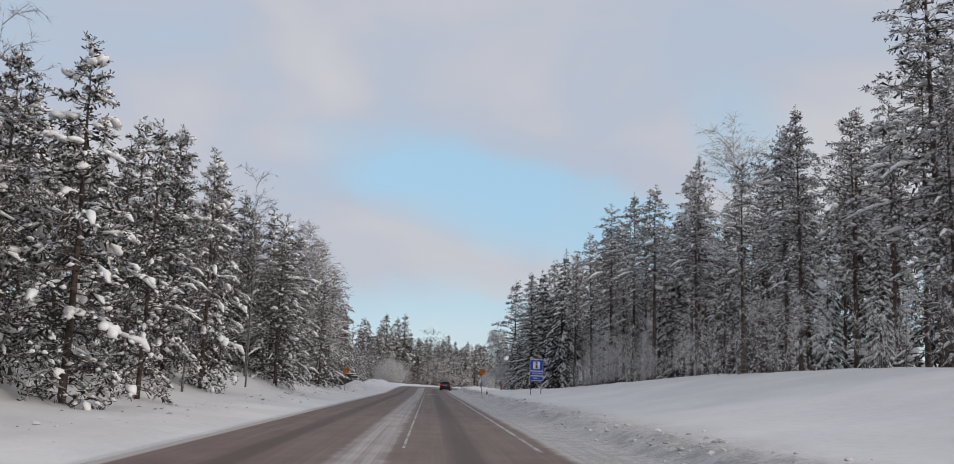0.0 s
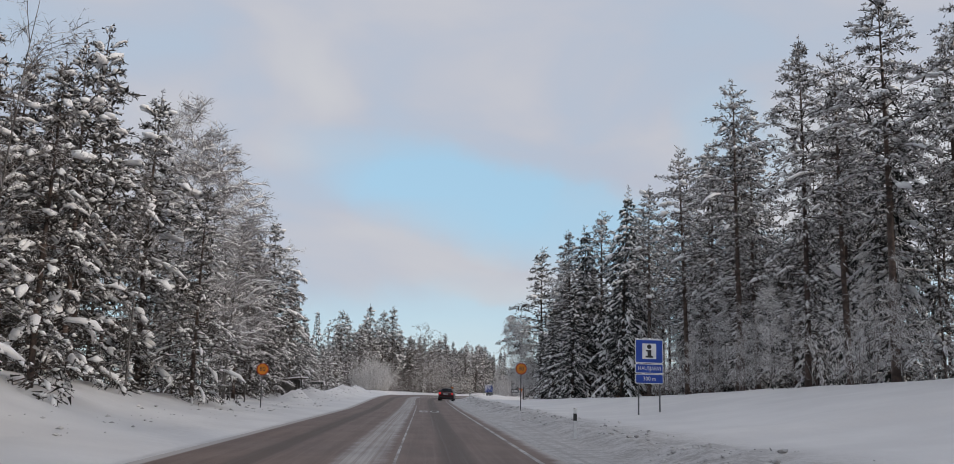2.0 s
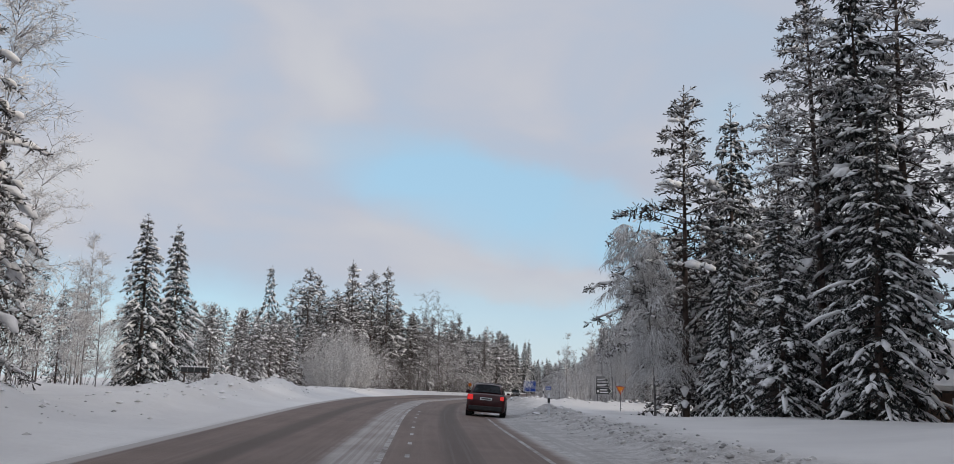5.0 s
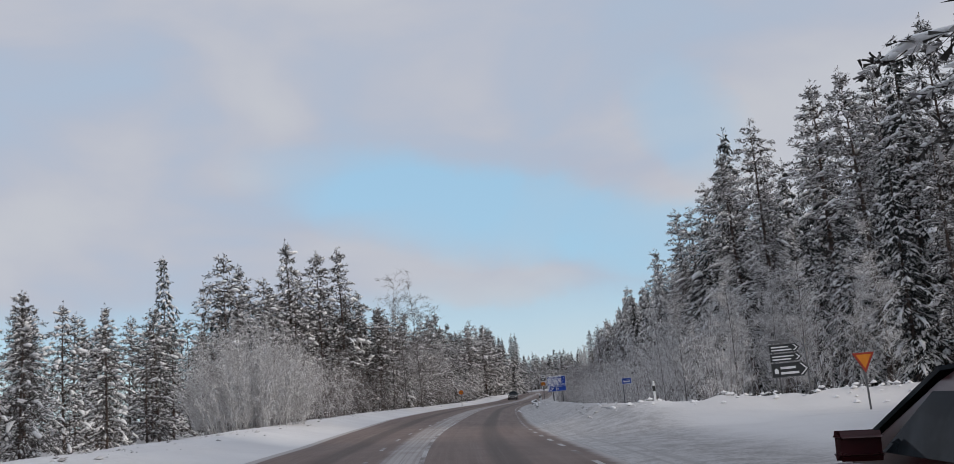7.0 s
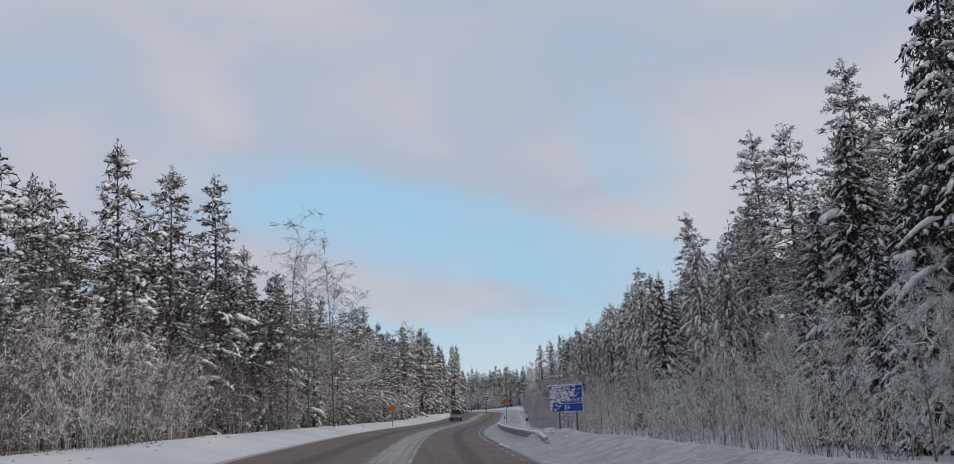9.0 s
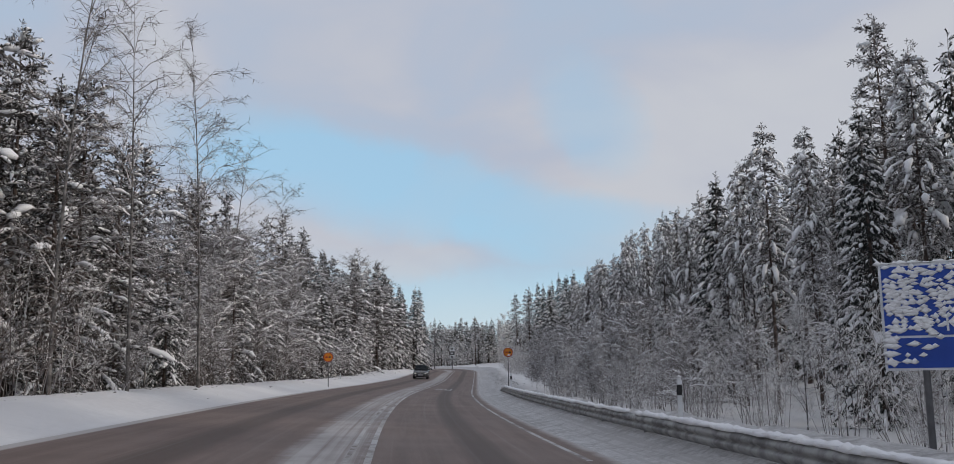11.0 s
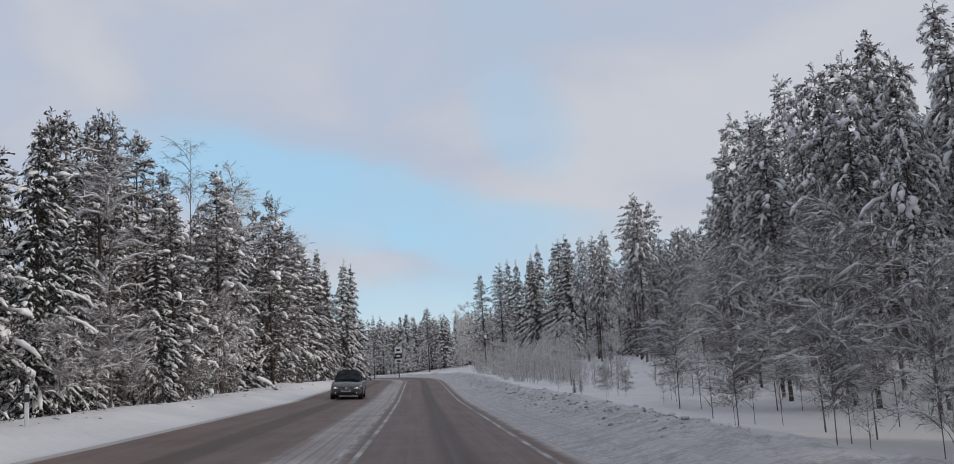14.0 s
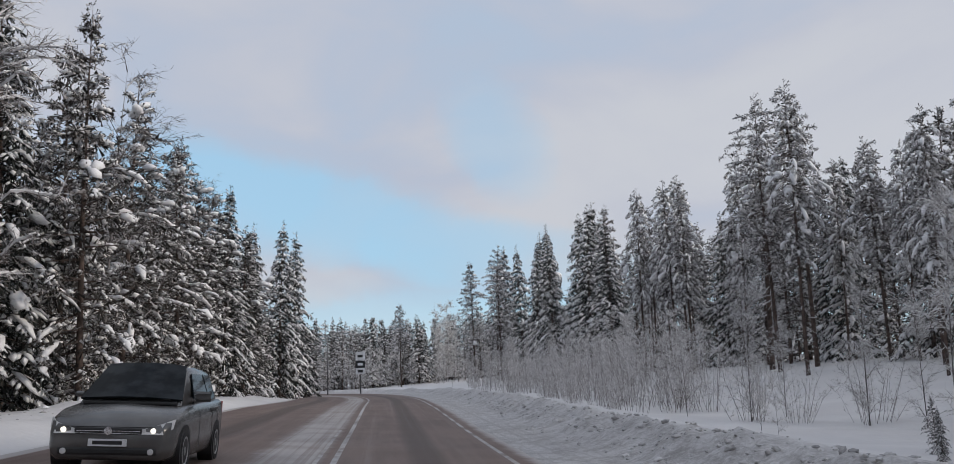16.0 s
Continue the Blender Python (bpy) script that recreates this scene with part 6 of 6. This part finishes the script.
arm.tube([(0, 0, 7.3), (0.3, -0.2, 7.6), (1.1, -0.5, 7.7)], [0.05, 0.04, 0.04], 8)
put("arm", arm, M["grey_post"], lamp, smooth=True)
put("lantern", rounded_box((0.95, -0.65, 7.62), (1.6, -0.4, 7.76), 0.05), M["steel"], lamp)


# ---- cars ----
def section(y, w, z0, z1, crown):
    """Half outline of the lower body, from the keel up to the bonnet line."""
    return [(0, z0), (w * 0.86, z0), (w * 0.97, z0 + 0.07), (w, z0 + 0.38 * (z1 - z0)), (w, z0 + 0.72 * (z1 - z0)), (w * 0.975, z1 - 0.05), (w * 0.90, z1), (0, z1 + crown)], y


def loft(rows):
    g = Geo()
    n = len(rows[0][0])
    for half, y in rows:
        g.v.extend([(x, y, z) for x, z in half] + [(-x, y, z) for x, z in half])
    for k in range(len(rows) - 1):
        a, b = k * 2 * n, (k + 1) * 2 * n
        for i in range(n - 1):
            g.f.append((a + i, a + i + 1, b + i + 1, b + i))
            g.f.append((a + n + i + 1, a + n + i, b + n + i, b + n + i + 1))
    last = (len(rows) - 1) * 2 * n
    for s, base in ((1, 0), (-1, last)):
        ring = [base + i for i in range(n)] + [base + n + i for i in range(n - 1, -1, -1)]
        g.f.append(tuple(ring if s < 0 else ring[::-1]))
    bm = bmesh.new()
    me = g.mesh("loft")
    bm.from_mesh(me)
    bpy.data.meshes.remove(me)
    bmesh.ops.remove_doubles(bm, verts=bm.verts, dist=0.0005)
    bmesh.ops.recalc_face_normals(bm, faces=bm.faces[:])
    return bm


def car(name, m, label, paint_mat, length, width, height, belt, lamps_on, brake, estate):
    ob = empty(name, m, label, "car", "cars on the road")
    h, w = length / 2, width / 2
    rows = [section(-h, w * 0.80, 0.36, belt - 0.22, 0.0), section(-h + 0.05, w * 0.92, 0.26, belt - 0.06, 0.02), section(-h + 0.25, w * 0.98, 0.2, belt + 0.02, 0.02),
            section(-h * 0.55, w, 0.18, belt, 0.02), section(0, w, 0.18, belt - 0.02, 0.02), section(h * 0.42, w, 0.18, belt - 0.06, 0.03),
            section(h * 0.72, w * 0.985, 0.18, belt - 0.12, 0.05), section(h - 0.26, w * 0.96, 0.2, belt - 0.2, 0.05), section(h - 0.1, w * 0.91, 0.21, belt - 0.27, 0.03), section(h - 0.02, w * 0.85, 0.24, belt - 0.33, 0.01), section(h, w * 0.80, 0.28, belt - 0.37, 0.0)]
    body = put("body", loft(rows), paint_mat, ob, smooth=True)
    rear = -h + (0.16 if estate else 0.55)
    top0, top1 = -h + (0.55 if estate else 1.25), h * 0.05
    front = h * 0.50
    wt, wb = w * 0.70, w * 0.91

    def cab(y, wl, z):
        return [(0, belt - 0.03), (wb * 0.99, belt - 0.03), (wl, z - 0.05), (wl * 0.86, z), (0, z + 0.02)], y

    cabin = [([(0, belt - 0.03), (wb * 0.9, belt - 0.03), (wb * 0.9, belt - 0.01), (wb * 0.85, belt), (0, belt + 0.005)], rear), cab(top0, wt, height - 0.05), cab((top0 + top1) / 2, wt * 1.02, height - 0.018), cab(top1, wt, height - 0.03),
             ([(0, belt - 0.08), (wb * 0.92, belt - 0.08), (wb * 0.92, belt - 0.06), (wb * 0.88, belt - 0.05), (0, belt - 0.04)], front)]
    put("cabin", loft(cabin), paint_mat, ob, smooth=True)

    def pane(nm, quad, push):
        bm = bmesh.new()
        vs = [bm.verts.new(Vector(p) + Vector(push)) for p in quad]
        f = bm.faces.new(vs)
        ex = bmesh.ops.extrude_face_region(bm, geom=[f])
        for v in ex["geom"]:
            if isinstance(v, bmesh.types.BMVert):
                v.co -= Vector(push) * 1.5
        bmesh.ops.recalc_face_normals(bm, faces=bm.faces[:])
        return put(nm, bm, M["car_glass"], ob, "dark window glass")

    def on(y0, z0w, y1, z1w, t):
        return y0 + (y1 - y0) * t, z0w + (z1w - z0w) * t

    def bowed(nm, y0, z0, w0, y1, z1, w1, push):
        """A bowed pane between a lower and an upper edge."""
        g, n = Geo(), 8
        for off in (0.0, 0.014):
            for t in (0.0, 0.5, 1.0):
                for k in range(n + 1):
                    u = 2 * k / n - 1
                    half_w = w0 + (w1 - w0) * t
                    bow = 1 - u * u
                    g.v.append((u * half_w, y0 + (y1 - y0) * t + push[0] * (0.008 + off + 0.035 * bow), z0 + (z1 - z0) * t + push[1] * (0.008 + off) + 0.034 * bow))
        m1 = n + 1
        for r in range(2):
            for k in range(n):
                g.f.append((r * m1 + k, r * m1 + k + 1, (r + 1) * m1 + k + 1, (r + 1) * m1 + k))
                g.f.append((3 * m1 + r * m1 + k, 3 * m1 + r * m1 + k + 1, 3 * m1 + (r + 1) * m1 + k + 1, 3 * m1 + (r + 1) * m1 + k))
        rim = [k for k in range(m1)] + [m1 + n, 2 * m1 + n] + [2 * m1 + k for k in range(n - 1, -1, -1)] + [m1]
        for k in range(len(rim)):
            i, j = rim[k], rim[(k + 1) % len(rim)]
            g.f.append((i, j, j + 3 * m1, i + 3 * m1))
        return put(nm, g, M["car_glass"], ob, "dark window glass")

    (ry0, rz0), (ry1, rz1) = on(rear, belt, top0, height - 0.05, 0.14), on(rear, belt, top0, height - 0.05, 0.9)
    bowed("rear_window", ry0, rz0, wb * 0.80, ry1, rz1, wt * 0.86, (-1, 0.6))
    (fy0, fz0), (fy1, fz1) = on(front, belt - 0.05, top1, height - 0.03, 0.07), on(front, belt - 0.05, top1, height - 0.03, 0.985)
    bowed("windscreen", fy0, fz0, wb * 0.92, fy1, fz1, wt * 0.96, (1.6, 1.6))
    wiper = Geo()
    wiper.tube([(-wb * 0.7, fy0 + 0.05, fz0 + 0.035), (0.0, fy0 + 0.03, fz0 + 0.085), (wb * 0.5, fy0 + 0.02, fz0 + 0.075)], [0.012, 0.01, 0.008], 5)
    put("wiper", wiper, M["plastic"], ob)
    put("cowl", rounded_box((-wb * 0.85, front - 0.06, belt - 0.06), (wb * 0.85, front + 0.05, belt - 0.015), 0.012), M["plastic"], ob)
    for s in (-1, 1):
        cuts = [rear + (0.5 if estate else 0.62), (top0 + top1) / 2 - 0.12, (top0 + top1) / 2 - 0.04, front - 0.62]
        for k in (0, 2):
            y0, y1 = cuts[k], cuts[k + 1]
            y0t, y1t = max(y0, top0 + 0.12), min(y1, top1 - 0.02)
            pane("side_window", [(s * wb * 0.985, y0, belt + 0.03), (s * wb * 0.985, y1, belt + 0.03), (s * (wt + 0.035), y1t, height - 0.13), (s * (wt + 0.035), y0t, height - 0.13)], (s * 0.012, 0, 0.004))
        put("mirror", rounded_box((s * (w - 0.02), front - 0.68, belt + 0.03), (s * (w + 0.13), front - 0.60, belt + 0.12), 0.035), paint_mat, ob)
        seam = Geo()
        for yy in (front - 0.78, (top0 + top1) / 2 - 0.08, rear + 0.62):
            seam.box((s * (w + 0.001) - 0.002, yy - 0.006, 0.32), (s * (w + 0.001) + 0.002, yy + 0.006, belt - 0.08))
        put("door_seam", seam, M["plastic"], ob)
        put("door_handle", rounded_box((s * (w - 0.01), (top0 + top1) / 2 - 0.02 - 0.2, belt - 0.16), (s * (w + 0.025), (top0 + top1) / 2 - 0.2 + 0.16, belt - 0.13), 0.01), paint_mat, ob)
        lens = Geo()
        front_pts = [(0.50, 0.014, 0.445), (0.82, 0.006, 0.45), (0.942, -0.17, 0.37), (0.956, -0.26, 0.235), (0.80, -0.045, 0.30), (0.50, 0.012, 0.38)]
        lens.add([(s * w * x, h + y, belt - z) for x, y, z in front_pts] + [(s * w * x * 0.9, h + y - 0.12, belt - z - 0.01) for x, y, z in front_pts],
                 [(0, 1, 4, 5), (1, 2, 3, 4), (0, 6, 7, 1), (1, 7, 8, 2), (2, 8, 9, 3), (3, 9, 10, 4), (4, 10, 11, 5), (5, 11, 6, 0), (6, 11, 10, 7), (7, 10, 9, 8)])
        hl = put("headlight", lens, M["clear_lens"], ob)
        if lamps_on:
            bulb = Geo()
            bulb.tube([(s * w * 0.68, h - 0.04, belt - 0.395), (s * w * 0.68, h + 0.022, belt - 0.395)], [0.04, 0.036], 14)
            put("bulb", bulb, M["head_lamp"], hl, "lit headlight")
        fog = Geo()
        fog.tube([(s * w * 0.66, h - 0.06, 0.335), (s * w * 0.66, h + 0.024, 0.335), (s * w * 0.66, h + 0.028, 0.335)], [0.045, 0.042, 0.03], 14)
        put("fog_light", fog, M["clear_lens"], ob)
        tl = put("tail_light", rounded_box((s * w * 0.70, -h - 0.005, belt - 0.22), (s * w * 0.90, -h + 0.16, belt - 0.05), 0.03), M["tail_lamp"] if brake else M["sign_red"], ob, "red tail light")
        for yy in (-h * 0.60, h * 0.62):
            wheel = put("wheel", wheel_mesh(s, w, yy, 0.31, 0.21, "tyre"), M["rubber"], ob, "black winter tyre", smooth=False)
            put("rim", wheel_mesh(s, w, yy, 0.215, 0.215, "rim"), M["rim_metal"], wheel, "grey alloy rim")
            arch = Geo()
            arch.tube([(s * (w - 0.24), yy, 0.33), (s * (w + 0.004), yy, 0.33)], [0.365, 0.365], 28)
            put("wheel_arch", arch, M["plastic"], ob)
    put("bumper_insert", rounded_box((-w * 0.76, h - 0.1, 0.275), (w * 0.76, h + 0.014, 0.40), 0.04), M["plastic"], ob)
    put("grille", rounded_box((-w * 0.52, h - 0.1, belt - 0.455), (w * 0.52, h + 0.016, belt - 0.365), 0.02), M["plastic"], ob)
    put("grille_bar", rounded_box((-w * 0.48, h - 0.04, belt - 0.412), (w * 0.48, h + 0.018, belt - 0.402), 0.003), M["chrome"], ob)
    put("grille_bar", rounded_box((-w * 0.5, h - 0.04, belt - 0.444), (w * 0.5, h + 0.02, belt - 0.436), 0.003), M["chrome"], ob)
    put("bonnet_seam", rounded_box((-w * 0.72, h - 0.052, belt - 0.352), (w * 0.72, h + 0.004, belt - 0.346), 0.002), M["plastic"], ob)
    put("badge", plate(disc(0.055, belt - 0.405, 20), -0.014, h + 0.028), M["chrome"], ob)
    put("number_plate", rounded_box((-0.26, h - 0.02, 0.405), (0.26, h + 0.026, 0.505), 0.004), M["sign_white"], ob)
    put("plate_bar", rounded_box((-0.2, h + 0.0, 0.43), (0.2, h + 0.030, 0.48), 0.002), M["sign_black"], ob)
    put("rear_plate", rounded_box((-0.26, -h - 0.012, belt - 0.24), (0.26, -h + 0.06, belt - 0.13), 0.004), M["sign_white"], ob)
    put("rear_plate_bar", rounded_box((-0.2, -h - 0.015, belt - 0.21), (0.2, -h + 0.05, belt - 0.16), 0.002), M["sign_black"], ob)
    put("rear_bumper", rounded_box((-w * 0.86, -h - 0.03, 0.27), (w * 0.86, -h + 0.2, 0.48), 0.05), M["plastic"], ob)
    if brake:
        put("brake_light", rounded_box((-0.16, top0 - 0.16, height - 0.12), (0.16, top0 - 0.04, height - 0.065), 0.012), M["tail_lamp"], ob, "lit high brake light")
    return ob


def wheel_mesh(s, w, y, r, wide, part_name):
    g = Geo()
    out = w + (0.012 if part_name == "tyre" else 0.016)
    if part_name == "tyre":
        prof = [(out - wide, r * 0.92), (out - wide + 0.03, r), (out - 0.03, r), (out, r * 0.92), (out, r * 0.68), (out - 0.03, r * 0.66)]
    else:
        prof = [(out - 0.05, r), (out - 0.004, r), (out - 0.004, r * 0.86), (out - 0.02, r * 0.8), (out - 0.012, r * 0.3), (out, r * 0.12)]
    n = 28
    for x, q in prof:
        g.v.extend([(s * x, y + q * math.cos(6.2832 * k / n), 0.31 + q * math.sin(6.2832 * k / n)) for k in range(n)])
    for i in range(len(prof) - 1):
        g.f.extend([(i * n + k, i * n + (k + 1) % n, (i + 1) * n + (k + 1) % n, (i + 1) * n + k) for k in range(n)])
    g.f.append(tuple(range(n)))
    g.f.append(tuple((len(prof) - 1) * n + k for k in range(n)))
    return g


def on_road(d, y, back=False, turn=0.0):
    roll = math.atan(cross_fall(y))
    return Matrix.Translation((edge_x(y) + d, y, road_z(d, y) + 0.006)) @ Matrix.Rotation(-heading(y) + (math.pi if back else 0) + radians(turn), 4, "Z") @ Matrix.Rotation(-roll * (-1 if back else 1), 4, "Y")


car("red_car", on_road(0.1, 153.2, False, -4), "dark red hatchback with lit brake lights on the road", M["paint_red"], 4.4, 1.72, 1.44, 0.96, False, True, False)
car("grey_car", on_road(-6.4, 334.6, True), "grey-brown compact van with lit headlights on the road", M["paint_grey"], 4.2, 1.78, 1.58, 1.02, True, False, True)
car("dark_car", on_road(-6.4, 428.0, True), "dark car with lit headlights far down the road", M["paint_black"], 4.4, 1.76, 1.46, 0.98, True, False, True)
